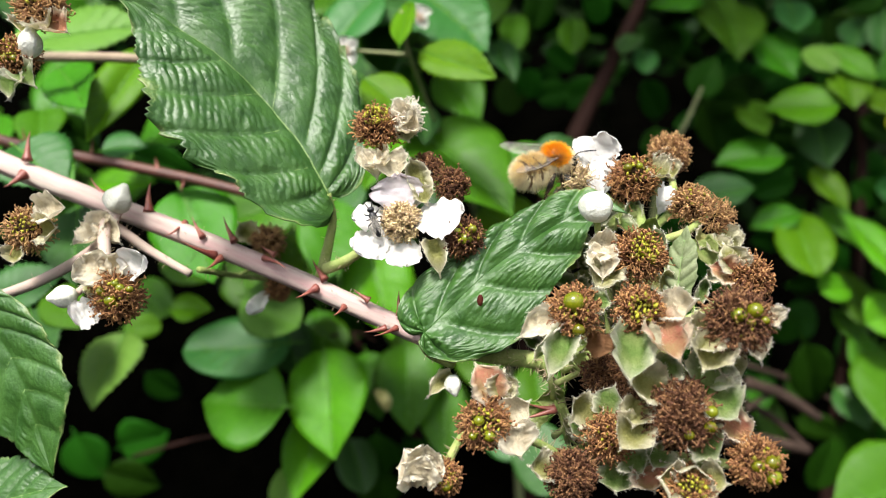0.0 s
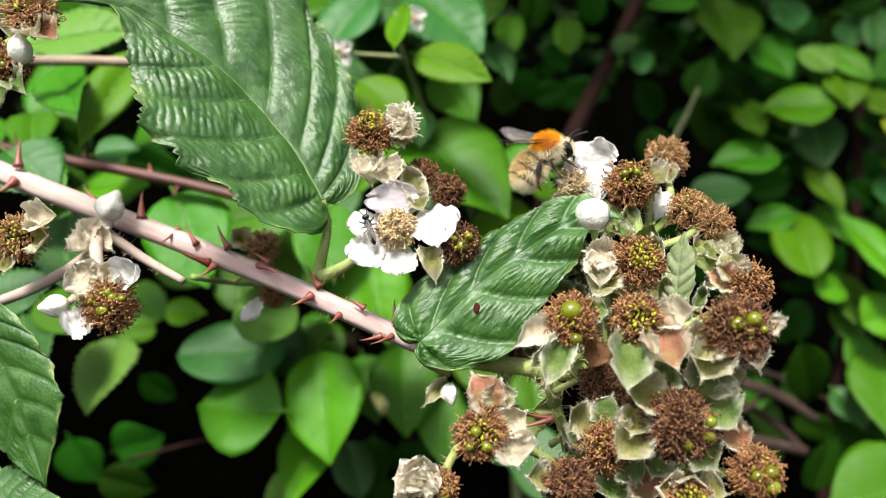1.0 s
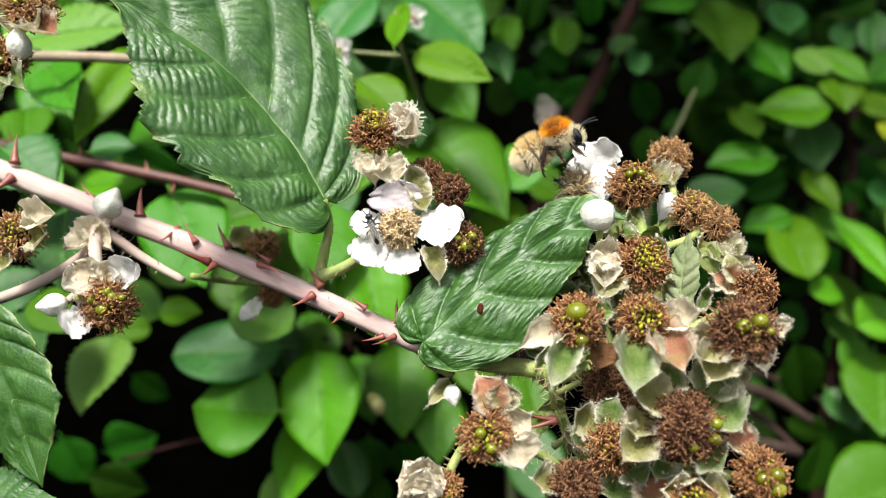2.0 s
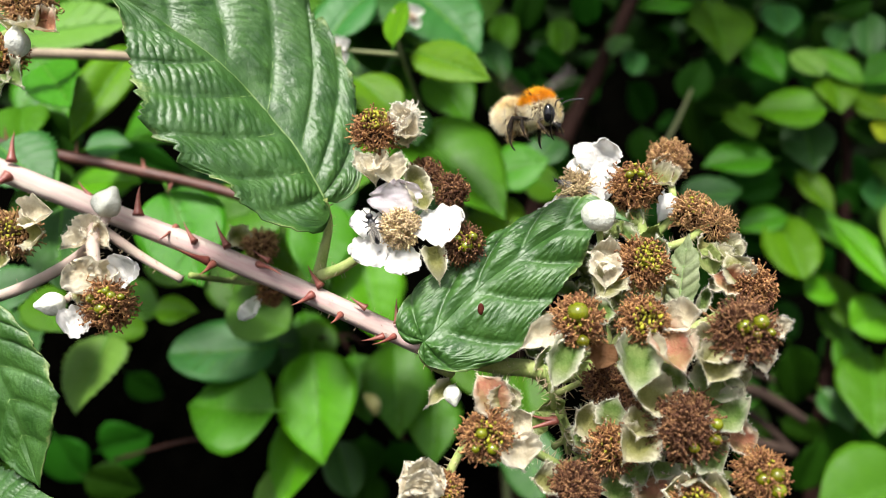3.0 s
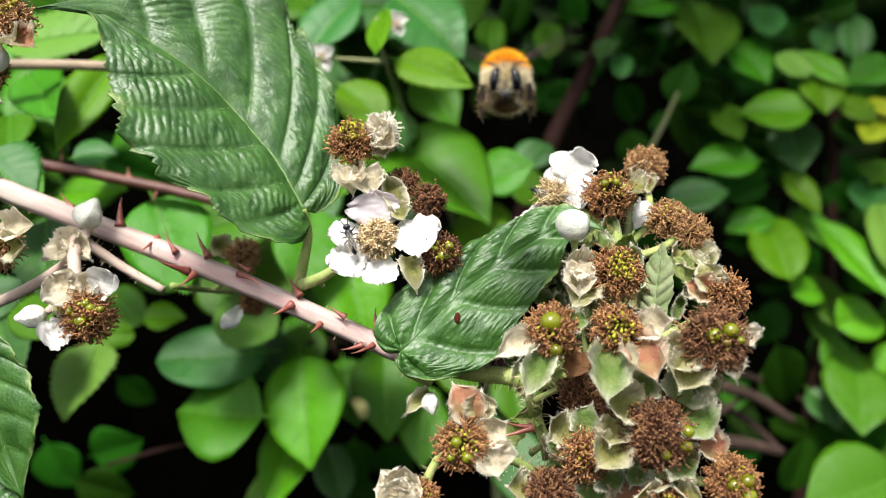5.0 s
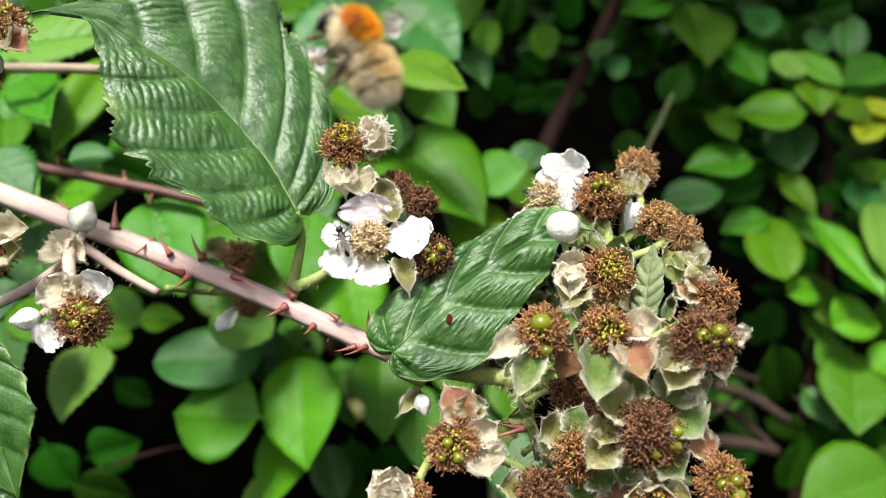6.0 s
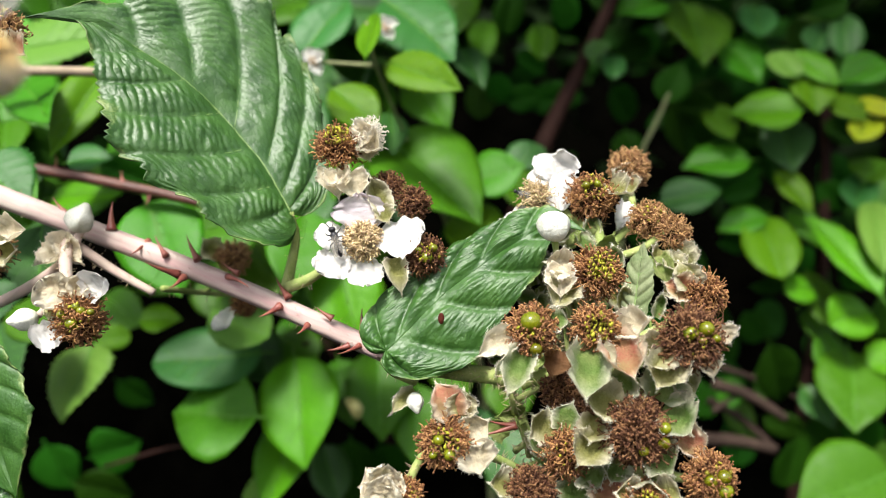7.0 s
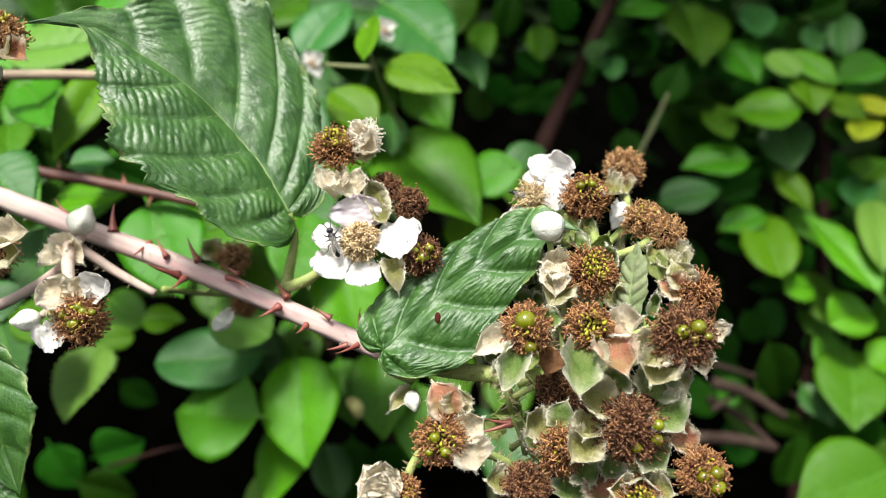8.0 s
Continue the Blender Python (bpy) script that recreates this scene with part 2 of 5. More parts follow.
def spline(points, steps=6):
    """A smooth line through points (Catmull-Rom)."""
    p = [points[0] * 2 - points[1], *points, points[-1] * 2 - points[-2]]
    out = []
    for i in range(1, len(p) - 2):
        for k in range(steps):
            t = k / steps
            a, b, c, d = p[i - 1:i + 3]
            out.append(0.5 * ((2 * b) + (c - a) * t + (2 * a - 5 * b + 4 * c - d) * t * t + (3 * b - a - 3 * c + d) * t ** 3))
    return out + [points[-1]]


def tube(bm, line, radii, sides=8, lumps=0.0, close=True, ridge=0.0):
    """A tapered tube along line (world places); radii: one per end, or one per place of the line."""
    n = len(line)
    if len(radii) != n:
        radii = np.interp(np.linspace(0, 1, n), np.linspace(0, 1, len(radii)), radii)
    rings, side = [], None
    for i, p in enumerate(line):
        way = (line[min(i + 1, n - 1)] - line[max(i - 1, 0)]).normalized()
        if side is None:
            side = way.orthogonal().normalized()
        side = (side - way * side.dot(way)).normalized()
        other = way.cross(side)
        ring = []
        for k in range(sides):
            a = 2 * math.pi * k / sides
            r = radii[i] * (1 + lumps * noise.noise(p * 300 + Vector((k, 0, 0))) + ridge * (math.sin(5 * a) + 0.5 * math.sin(13 * a + 1)))
            ring.append(bm.verts.new(p + (side * math.cos(a) + other * math.sin(a)) * r))
        rings.append(ring)
    for a, b in zip(rings, rings[1:]):
        for k in range(sides):
            bm.faces.new((a[k], a[(k + 1) % sides], b[(k + 1) % sides], b[k]))
    if close:
        bm.faces.new(rings[0][::-1])
        bm.faces.new(rings[-1])
    return bm


def stalk(name, points, radii, mat, parent, label="", sides=10, steps=8, lumps=0.06, bristles=0, long=1.2, ridge=0.0):
    """A stalk through plan points (mm), with radii in mm; bristles: fine prickles standing off it."""
    line = spline([mm(p) for p in points], steps)
    ob = part(name, tube(bmesh.new(), line, [r / 1000 for r in radii], sides, lumps, True, ridge), mat, parent, label)
    if bristles:
        bm = bmesh.new()
        for _ in range(bristles):
            i = rng.randrange(len(line) - 1)
            p = line[i].lerp(line[i + 1], rng.random())
            way = (line[i + 1] - line[i]).normalized()
            off = (way.orthogonal().normalized()).lerp(way.cross(way.orthogonal()).normalized(), 0)
            off = Matrix.Rotation(rng.uniform(0, 6.28), 3, way) @ off
            r = radii[0] / 1000
            tip = p + off * (r + rng.uniform(0.4, 1.0) * long / 1000) + way * rng.uniform(-0.3, 0.3) * long / 1000
            tube(bm, [p + off * r * 0.6, p.lerp(tip, 0.6), tip], [0.0001, 0.00007, 0.00003], 3, close=False)
        part("prickle_fuzz", bm, PRICKLE, ob, "fine pale prickles on the stalk", kind="stuff")
    return ob


def thorn(parent, root, tip, thick=1.6, bend=0.05):
    """A hooked thorn from root to tip (mm)."""
    a, b = mm(root), mm(tip)
    way = b - a
    aside = way.cross(Vector((0, 1, 0))).normalized() * way.length * bend
    line = spline([a, a.lerp(b, 0.35) + aside * 0.5, a.lerp(b, 0.7) + aside * 0.6, b], 4)
    thick *= 0.72
    part("thorn", tube(bmesh.new(), line, [thick * 1.1 / 1000, thick * 0.62 / 1000, thick * 0.4 / 1000, thick * 0.2 / 1000, 0.00004], 8), THORN, parent)


def smooth_curve(points, x):
    xs, ys = zip(*points)
    fine = np.interp(np.linspace(0, 1, 101), xs, ys)
    for _ in range(3):
        fine[1:-1] = (fine[:-2] + 2 * fine[1:-1] + fine[2:]) / 4
    return float(np.interp(x, np.linspace(0, 1, 101), fine))


OVATE = ((0, 0, 0.06, 130), (0.1, 0, 0.22, 85), (0.2, 0.03, 0.38, 60), (0.35, 0.15, 0.44, 50), (0.55, 0.38, 0.36, 46), (0.8, 0.68, 0.18, 42), (1, 1, 0, 20))


def leaf(parent, base, tip, normal, left=OVATE, right=OVATE, bow=((0, 0), (1, 0)), veins=9, mat=LEAF, vein_mat=VEIN,
         pleat=0.013, quilt=0.009, ridges=18, droop=0.05, fold=0.05, curl=0.15, teeth=3, tooth=0.07, rows=9, cols=44,
         vein_size=0.2, name="leaf", label="", wave=0.02, seed=1.0, rim_curl=0.03):
    """A pleated, toothed leaf in rows that follow its side veins. left, right: by the row's share of the half, its root
    on the midrib, its length in parts of the midrib, its angle from it in degrees. bow: the midrib's sideways bend."""
    a, b = mm(base), mm(tip)
    ax = (b - a).normalized()
    length = (b - a).length
    az = Vector(normal)
    az = (az - ax * az.dot(ax)).normalized()
    ay = az.cross(ax)
    tables = {}
    for side, rows_of in ((1, left), (-1, right)):
        tables[side] = [[(q[0], q[k]) for q in rows_of] for k in (1, 2, 3)]
    cache = {}

    def row_of(t, side):
        if (t, side) not in cache:
            s, reach, angle = (smooth_curve(tab, t) for tab in tables[side])
            cache[t, side] = (s, max(reach, 0.002), radians(angle), smooth_curve(bow, min(1, s)))
        return cache[t, side]

    def place(t, r, side, lift=0.0):
        s, reach, angle, shift = row_of(t, side)
        edge = max(0.0, (r - 0.75) / 0.25)
        f = (t * veins) % 1.0
        saw = (t * veins * teeth) % 1.0
        reach *= 1 + edge * (tooth * (saw - 0.5) + tooth * 1.1 * ((f + 0.5) % 1.0 - 0.5))
        arch = 0.24 * reach * r * (1 - r)
        x = s + r * reach * math.cos(angle) - arch * math.sin(angle)
        dy = r * reach * math.sin(angle) + arch * math.cos(angle)
        y = side * dy + shift
        ridge = abs(math.sin(math.pi * t * veins)) ** 0.7
        env = min(1.0, r * 5) * (1 - 0.3 * edge) * min(1.0, reach * 5)
        z = pleat * ridge * env
        jig = noise.noise(Vector((x * 17, y * 17, seed)))
        z += 0.5 * quilt * abs(math.sin(math.pi * (x * math.cos(angle) + dy * math.sin(angle)) * ridges * 2.2 + jig * 1.8)) ** 0.9 * ridge ** 0.6 * env
        z += 0.75 * quilt * abs(noise.noise(Vector((x * 44, y * 44, seed + 3)))) * ridge ** 0.5 * env
        z += wave * noise.noise(Vector((x * 3.1 + seed * 7, y * 3.1, seed)))
        z += 0.006 * noise.noise(Vector((x * 14 + seed * 7, y * 14, seed)))
        z += 0.0025 * noise.noise(Vector((x * 40 + seed * 7, y * 40, seed)))
        z += fold * dy - curl * dy * dy - droop * x * x
        z += edge ** 2 * rim_curl * noise.noise(Vector((x * 9 + seed, y * 9, side)))
        return a + (ax * x + ay * y + az * (z + lift)) * length

    bm = bmesh.new()
    tone = bm.verts.layers.float.new("rim")
    ns = veins * rows
    for side in (1, -1):
        grid = []
        for i in range(ns + 1):
            row = []
            for k in range(cols + 1):
                v = bm.verts.new(place(i / ns, k / cols, side))
                v[tone] = k / cols
                row.append(v)
            grid.append(row)
        for i in range(ns):
            for k in range(cols):
                q = (grid[i][k], grid[i + 1][k], grid[i + 1][k + 1], grid[i][k + 1])
                bm.faces.new(q if side < 0 else q[::-1])
    bmesh.ops.remove_doubles(bm, verts=bm.verts, dist=0.00001)
    ob = part(name, bm, mat, parent, label)
    solid = ob.modifiers.new("thickness", "SOLIDIFY")
    solid.thickness = 0.00025
    solid.offset = 0
    bm = bmesh.new()
    r0 = vein_size / 1000
    tube(bm, [place(t, 0, 1, 0.0012) for t in np.linspace(0.08, 0.98, 30)], [r0 * 1.5, r0 * 1.0, r0 * 0.35], 6)
    for i in range(1, veins):
        for side in (1, -1):
            if row_of(i / veins, side)[1] > 0.06:
                tube(bm, [place(i / veins, r, side, 0.0004) for r in np.linspace(0, 0.95, 14)], [r0 * 0.8, r0 * 0.5, r0 * 0.25], 5)
    part("vein_network", bm, vein_mat, ob, "pale sunken veins")
    return ob


def ball(bm, at, radii, turn=None, seg=12, rings=8, rough=0.0, freq=400):
    m = Matrix.Translation(at) @ (turn.to_4x4() if turn else Matrix()) @ Matrix.Diagonal((*radii, 1))
    made = bmesh.ops.create_uvsphere(bm, u_segments=seg, v_segments=rings, radius=1.0, matrix=m)
    if rough:
        for v in made["verts"]:
            v.co += (v.co - at) * rough * noise.noise(v.co * freq)
    return made["verts"]


def scale_leaf(parent, base, tip, width, normal, mat, name="sepal", cup=1.0, label="", ruffle=0.12, bend=0.3, thick=0.3, round_tip=False,
               seed=None):
    """A sepal or petal from base to tip (mm), width in mm; cup bends its sides up, bend its length."""
    a, b = mm(base), mm(tip)
    ax = (b - a).normalized()
    length = (b - a).length
    az = Vector(normal)
    az = (az - ax * az.dot(ax)).normalized()
    ay = az.cross(ax)
    half = width / 2000
    seed = rng.uniform(0, 50) if seed is None else seed
    bm = bmesh.new()
    tone = bm.verts.layers.float.new("rim")
    grid = []
    ni, nk = 26, 14
    round_tip = round_tip or name == "petal"
    rng_curl = random.Random(int(seed * 1000)).uniform(-0.6, 1.3)
    for i in range(ni + 1):
        s = i / ni
        if round_tip:
            w = max(0.01, math.sin(math.pi * (s * 0.9 + 0.1) ** 1.5)) ** 0.5 if s < 1 else 0.12
        elif s < 0.42:
            w = math.sin(1.5708 * (0.4 + 0.6 * s / 0.42))
        else:
            w = max(0.0, math.cos(1.5708 * ((s - 0.42) / 0.58) ** 1.9)) + 0.02
        w *= half
        row = []
        tip_curl = rng_curl * max(0.0, s - 0.55) ** 2 * length * 2.2
        for k in range(nk + 1):
            u = 2 * k / nk - 1
            q = Vector((s * 2.2 + seed, u * 1.6, seed))
            z = cup * half * (abs(u) ** 2.2) * min(1, w / half + 0.2) - bend * length * (s * s - s * 0.5) + tip_curl
            z += ruffle * length * (0.7 * noise.noise(q) * (0.3 + 0.7 * abs(u)) + 0.45 * noise.noise(q * 3.1) * (0.3 + 0.7 * u * u) + 0.3 * noise.noise(q * 6.3) + 0.12 * noise.noise(q * 12))
            z -= 0.3 * half * max(0.0, abs(u) - 0.72) / 0.28 * (0.6 + noise.noise(Vector((s * 4, seed, u))))
            y = u * w * (0.92 + 0.22 * noise.noise(q * 2.3) + (0.16 if round_tip else 0.12) * noise.noise(Vector((s * 13, seed, u * 2))))
            x = s * length + 0.07 * length * noise.noise(q * 2.7) * abs(u) * (1 if round_tip else 0.5) + (0.09 * length * noise.noise(Vector((u * 5, seed, 1))) * s ** 4 if round_tip else 0)
            if not round_tip:
                x += 0.12 * length * max(0.0, s - 0.6) / 0.4 * (1 - abs(u)) ** 2
            v = bm.verts.new(a + ax * x + ay * y + az * z)
            v[tone] = max(abs(u) ** 2, s ** 5)
            row.append(v)
        grid.append(row)
    for i in range(ni):
        for k in range(nk):
            bm.faces.new((grid[i][k], grid[i][k + 1], grid[i + 1][k + 1], grid[i + 1][k]))
    rim = [row[k].co.copy() for row in grid[2:] for k in (0, nk)] + [v.co.copy() for v in grid[-1]]
    centre = a + ax * length * 0.45
    bmesh.ops.solidify(bm, geom=bm.faces[:], thickness=thick / 1000)
    if not round_tip and name != "dry_petal":
        wool = random.Random(int(seed * 777))
        for p in rim + rim:
            # fine wool standing off the margin
            p = p + Vector((wool.uniform(-1, 1), wool.uniform(-1, 1), wool.uniform(-1, 1))) * 0.0002
            way = ((p - centre).normalized() + Vector((wool.uniform(-1, 1), wool.uniform(-1, 1), wool.uniform(-1, 1))) * 0.8).normalized()
            side = way.orthogonal().normalized() * 0.00004
            tip_at = p + way * wool.uniform(0.0002, 0.0006)
            ring = [bm.verts.new(q) for q in (p + side, p - side * 0.5 + way.cross(side) * 0.87, p - side * 0.5 - way.cross(side) * 0.87, tip_at)]
            for v in ring:
                v[tone] = 1.0
            for i, j in ((0, 1), (1, 2), (2, 0)):
                bm.faces.new((ring[i], ring[j], ring[3]))
    return part(name, bm, mat, parent, label)


def crumb(bm, at, size):
    """A small shrivelled lump with six corners."""
    turn = Euler((rng.uniform(0, 6.28), rng.uniform(0, 6.28), rng.uniform(0, 6.28))).to_matrix()
    c = [bm.verts.new(at + turn @ Vector(p) * size * rng.uniform(0.75, 1.25)) for p in
         ((1, 0, 0), (-1, 0, 0), (0, 0.62, 0), (0, -0.62, 0), (0, 0, 0.5), (0, 0, -0.5))]
    for i, j, k in ((0, 2, 4), (2, 1, 4), (1, 3, 4), (3, 0, 4), (2, 0, 5), (1, 2, 5), (3, 1, 5), (0, 3, 5)):
        bm.faces.new((c[i], c[j], c[k]))


def stamens(parent, at, radius, axis, count, mat, spread=1.25, curl=1.6, fat=0.14, anther=0.33, reach=1.0, name="stamen_tuft",
            label="", hollow=0.6, eye=False):
    """A tangled tuft of curling filaments with shrivelled anthers round a centre (world place, metres)."""
    bm = bmesh.new()
    turn = axis.to_track_quat("Z", "Y").to_matrix()
    count = int(count * 3.3)
    jitter = lambda: Vector((rng.uniform(-1, 1), rng.uniform(-1, 1), rng.uniform(-1, 1)))
    for i in range(count):
        z = 1 - (1 - math.cos(spread * 1.57)) * ((i + 0.5) / count) ** 1.12
        ang = i * 2.39996 + rng.uniform(-0.5, 0.5)
        flat = math.sqrt(max(0.0, 1 - z * z))
        way = Vector((flat * math.cos(ang), flat * math.sin(ang), z))
        clump = noise.noise(way * 3.2 + at * 900)
        if eye and z > 0.86 + 0.25 * clump:
            continue
        stray = rng.uniform(0.05, 0.2) if rng.random() < 0.07 else 0
        rr = radius * reach * (rng.uniform(0.68, 0.9) + 0.22 * clump + stray)
        swirl = jitter().cross(way) * radius
        p0 = way * radius * hollow
        p1 = way * rr * 0.8 + swirl * 0.1 * curl
        p2 = way * rr * 0.95 + swirl * 0.2 * curl + jitter() * radius * 0.05
        p3 = way * rr + swirl * 0.2 * curl + jitter() * radius * 0.1
        line = [at + turn @ p for p in (p0, p1, p2, p3)]
        f = fat / 1000
        tube(bm, line, [f, f * 0.9, f * 0.8, f * 0.7], 3, close=False)
        crumb(bm, line[3], anther / 1000 * rng.uniform(0.6, 1.3))
        if rng.random() < 0.6:
            crumb(bm, line[1] + jitter() * radius * 0.06, anther / 1000 * rng.uniform(0.5, 1.0))
    return part(name, bm, mat, parent, label, kind="stuff")


def head(parent, at, radius, axis=(0, -1, 0.35), mat=STAMEN, count=150, styles=8, label="", big=(), core=CORE):
    """A spent flower: core, a ring of withered stamens, pale styles in its eye, green drupelets. big: drupelets, as
    (across, up, size mm)."""
    c, ax = mm(at), Vector(axis).normalized()
    r = radius / 1000
    turn = ax.to_track_quat("Z", "Y").to_matrix()
    bm = bmesh.new()
    ball(bm, c - ax * r * 0.1, (r * 0.6, r * 0.6, r * 0.5), turn, 16, 10, 0.25, 900)
    ob = part("spent_flower", bm, core, parent, label or "withered brown bramble flower with curled stamens")
    stamens(ob, c - ax * r * 0.15, r, ax, count, mat, eye=styles >= 12)
    if styles:
        bm = bmesh.new()
        for i in range(styles * 2):
            ang, q = i * 2.4, math.sqrt((i + 0.5) / (styles * 2)) * 0.5
            crumb(bm, c + turn @ Vector((math.cos(ang) * q, math.sin(ang) * q, rng.uniform(0.42, 0.66))) * r, rng.uniform(0.4, 0.75) / 1000)
        part("style_tuft", bm, STYLE, ob, "yellow-green styles", kind="stuff")
    side, over = Vector((1, 0, 0)), Vector((0, 0, 1))
    for x, z, d in big:
        bm = bmesh.new()
        ball(bm, c + side * x / 1000 + over * z / 1000 - Vector((0, 1, 0)) * (r * 0.5), (d / 1000, d / 1000, d / 1000 * 0.92), None, 16, 12, 0.05, 500)
        part("drupelet", bm, DRUPELET, ob, "small glossy green drupelet")
    return ob


def flower_bud(parent, at, radius, axis, label="", tall=1.0, point=1.0):
    c, ax = mm(at), Vector(axis).normalized()
    turn = ax.to_track_quat("Z", "Y").to_matrix()
    r = radius / 1000
    bm = bmesh.new()
    for v in ball(bm, Vector(), (1, 1, 1), None, 20, 14):
        z = v.co.z
        k = 1 - 0.2 * abs(math.sin(2.5 * math.atan2(v.co.y, v.co.x))) * (1 - z * z)
        v.co = Vector((v.co.x * k, v.co.y * k, z * tall + max(0, z - 0.86) * 3.2 * point))
        v.co = c + turn @ (v.co * r)
    ob = part("bud", bm, BUD, parent, label or "closed woolly white flower bud")
    bm = bmesh.new()
    for i in range(110):
        z = 1 - 2 * (i + 0.5) / 110
        way = turn @ Vector((math.sqrt(1 - z * z) * math.cos(i * 2.4), math.sqrt(1 - z * z) * math.sin(i * 2.4), z))
        p = c + way * r * (0.93 if abs(z) < 0.8 else 0.8)
        aim = (way + Vector((rng.uniform(-1, 1), rng.uniform(-1, 1), rng.uniform(-1, 1)))).normalized()
        tube(bm, [p, p + aim * rng.uniform(0.0001, 0.00025)], [0.00004, 0.00001], 3, close=False)
    part("wool", bm, BUD, ob, "short white wool", kind="stuff")
    return ob


# ---- ground and the hedge behind ----


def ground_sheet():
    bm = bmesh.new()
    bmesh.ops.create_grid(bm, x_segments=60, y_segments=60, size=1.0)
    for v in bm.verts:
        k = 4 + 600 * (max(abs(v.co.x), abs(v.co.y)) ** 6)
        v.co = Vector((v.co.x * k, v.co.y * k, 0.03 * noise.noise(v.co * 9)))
    ob = new("ground", mesh_from("ground", bm, SHADED_GROUND))
    tagged(ob, "rough earth before and under the hedge, blackened for shade", "ground", kind="structure")


def shade_backdrop():
    """Backdrop bank added behind the hedge; its near-black colour stands in for shade."""
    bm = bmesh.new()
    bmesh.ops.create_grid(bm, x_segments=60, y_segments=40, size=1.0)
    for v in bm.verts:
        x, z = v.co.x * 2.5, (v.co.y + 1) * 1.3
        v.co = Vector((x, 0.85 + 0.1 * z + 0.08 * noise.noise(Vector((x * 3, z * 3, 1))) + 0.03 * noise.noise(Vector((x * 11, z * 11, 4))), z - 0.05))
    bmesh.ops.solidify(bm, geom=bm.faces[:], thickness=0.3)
    ob = new("shade_backdrop", mesh_from("shade_backdrop", bm, SHADE_BLACK))
    tagged(ob, "near-black bank standing in for shade behind the hedge", "bank", kind="structure")


def leaf_bm(bm, m, wide=0.6, ni=10, nk=3, cup=0.15, droop=0.15, tip=1.0, toothed=0.0, midrib=True):
    """An oval leaf of unit length along x, centred, facing z, put at m."""
    rows = []
    for i in range(ni + 1):
        s = i / ni
        w = 0.5 * wide * math.sin(math.pi * s ** (0.85 * tip)) ** 0.75 if 0 < i < ni else 0.015
        row = []
        for k in range(-nk, nk + 1):
            u = k / nk
            edge = 1 + (toothed * (1 if i % 2 else -1) if abs(k) == nk else 0)
            z = cup * (u * w) ** 2 * 4 + 0.07 * abs(u) * wide - droop * (s - 0.4) ** 2 + 0.015 * math.sin(s * 22) * abs(u)
            row.append(bm.verts.new(m @ Vector((s - 0.5, u * w * edge, z))))
        rows.append(row)
    for a, b in zip(rows, rows[1:]):
        for k in range(2 * nk):
            bm.faces.new((a[k], b[k], b[k + 1], a[k + 1]))
    return rows


# half widths by the share of the length
OUTLINES = {"pointed": ((0, .05), (.08, .52), (.2, .83), (.38, 1), (.55, .93), (.7, .73), (.84, .43), (.93, .18), (1, .01)),
            "round": ((0, .05), (.08, .5), (.2, .8), (.45, 1), (.65, .96), (.82, .77), (.93, .5), (.98, .24), (1, .03)),
            "toothed": ((0, .05), (.07, .55), (.18, .9), (.35, 1), (.55, .88), (.72, .64), (.87, .33), (.95, .14), (1, .01))}


def hedge_leaf_mesh(mat, vein_mat, shape, droop, fold, twist, pleat):
    """A leaf of unit length along x and unit width, facing z: folded along the midrib, drooping, pleated between its side veins."""
    ni, nk = 24, 6
    bm = bmesh.new()
    rows = []
    for i in range(ni + 1):
        s = i / ni
        w = 0.5 * smooth_curve(OUTLINES[shape], s)
        row = []
        for k in range(-nk, nk + 1):
            u = k / nk
            edge = 1 + (0.07 * (1 if i % 2 else -1) if shape == "toothed" and abs(k) == nk else 0)
            y = u * w * edge + 0.03 * math.sin(3 * s + droop * 9)
            z = fold * abs(u) * w - 0.35 * fold * (u * w) ** 2 * 4 - droop * (s - 0.35) ** 2 + twist * (s - 0.3) * u * w
            z += pleat * abs(math.sin(math.pi * (s - 0.22 * abs(u)) * 7)) * min(1, abs(u) * 4) + 0.012 * noise.noise(Vector((s * 5, u * 3, droop * 40)))
            row.append(bm.verts.new((s - 0.5, y, z)))
        rows.append(row)
    for a, b in zip(rows, rows[1:]):
        for k in range(2 * nk):
            bm.faces.new((a[k], b[k], b[k + 1], a[k + 1]))
    bmesh.ops.recalc_face_normals(bm, faces=bm.faces)
    bmesh.ops.solidify(bm, geom=bm.faces[:], thickness=0.008)
    n0 = len(bm.faces)
    mid = [row[nk].co + Vector((0, 0, 0.004)) for row in rows]
    tube(bm, [Vector((-0.62, mid[0].y, mid[0].z - 0.02))] + mid, [0.016, 0.011, 0.003], 5)
    for i in range(3, 19, 3):
        for side in (-1, 1):
            far = rows[min(ni, i + 4)][nk + 5 * side].co
            tube(bm, [mid[i], mid[i].lerp(far, 0.5) + Vector((0, 0, 0.006)), far + Vector((0, 0, 0.004))], [0.006, 0.004, 0.002], 4)
    bm.faces.ensure_lookup_table()
    for f in bm.faces[n0:]:
        f.material_index = 1
    return mesh_from("leaf", bm, [mat, vein_mat])


BENDS = ((0.12, 0.3, 0.2, 0.006), (0.24, 0.4, -0.2, 0.008), (0.05, 0.2, 0.35, 0.005), (0.17, 0.45, 0.0, 0.008))
SHAPES = {}
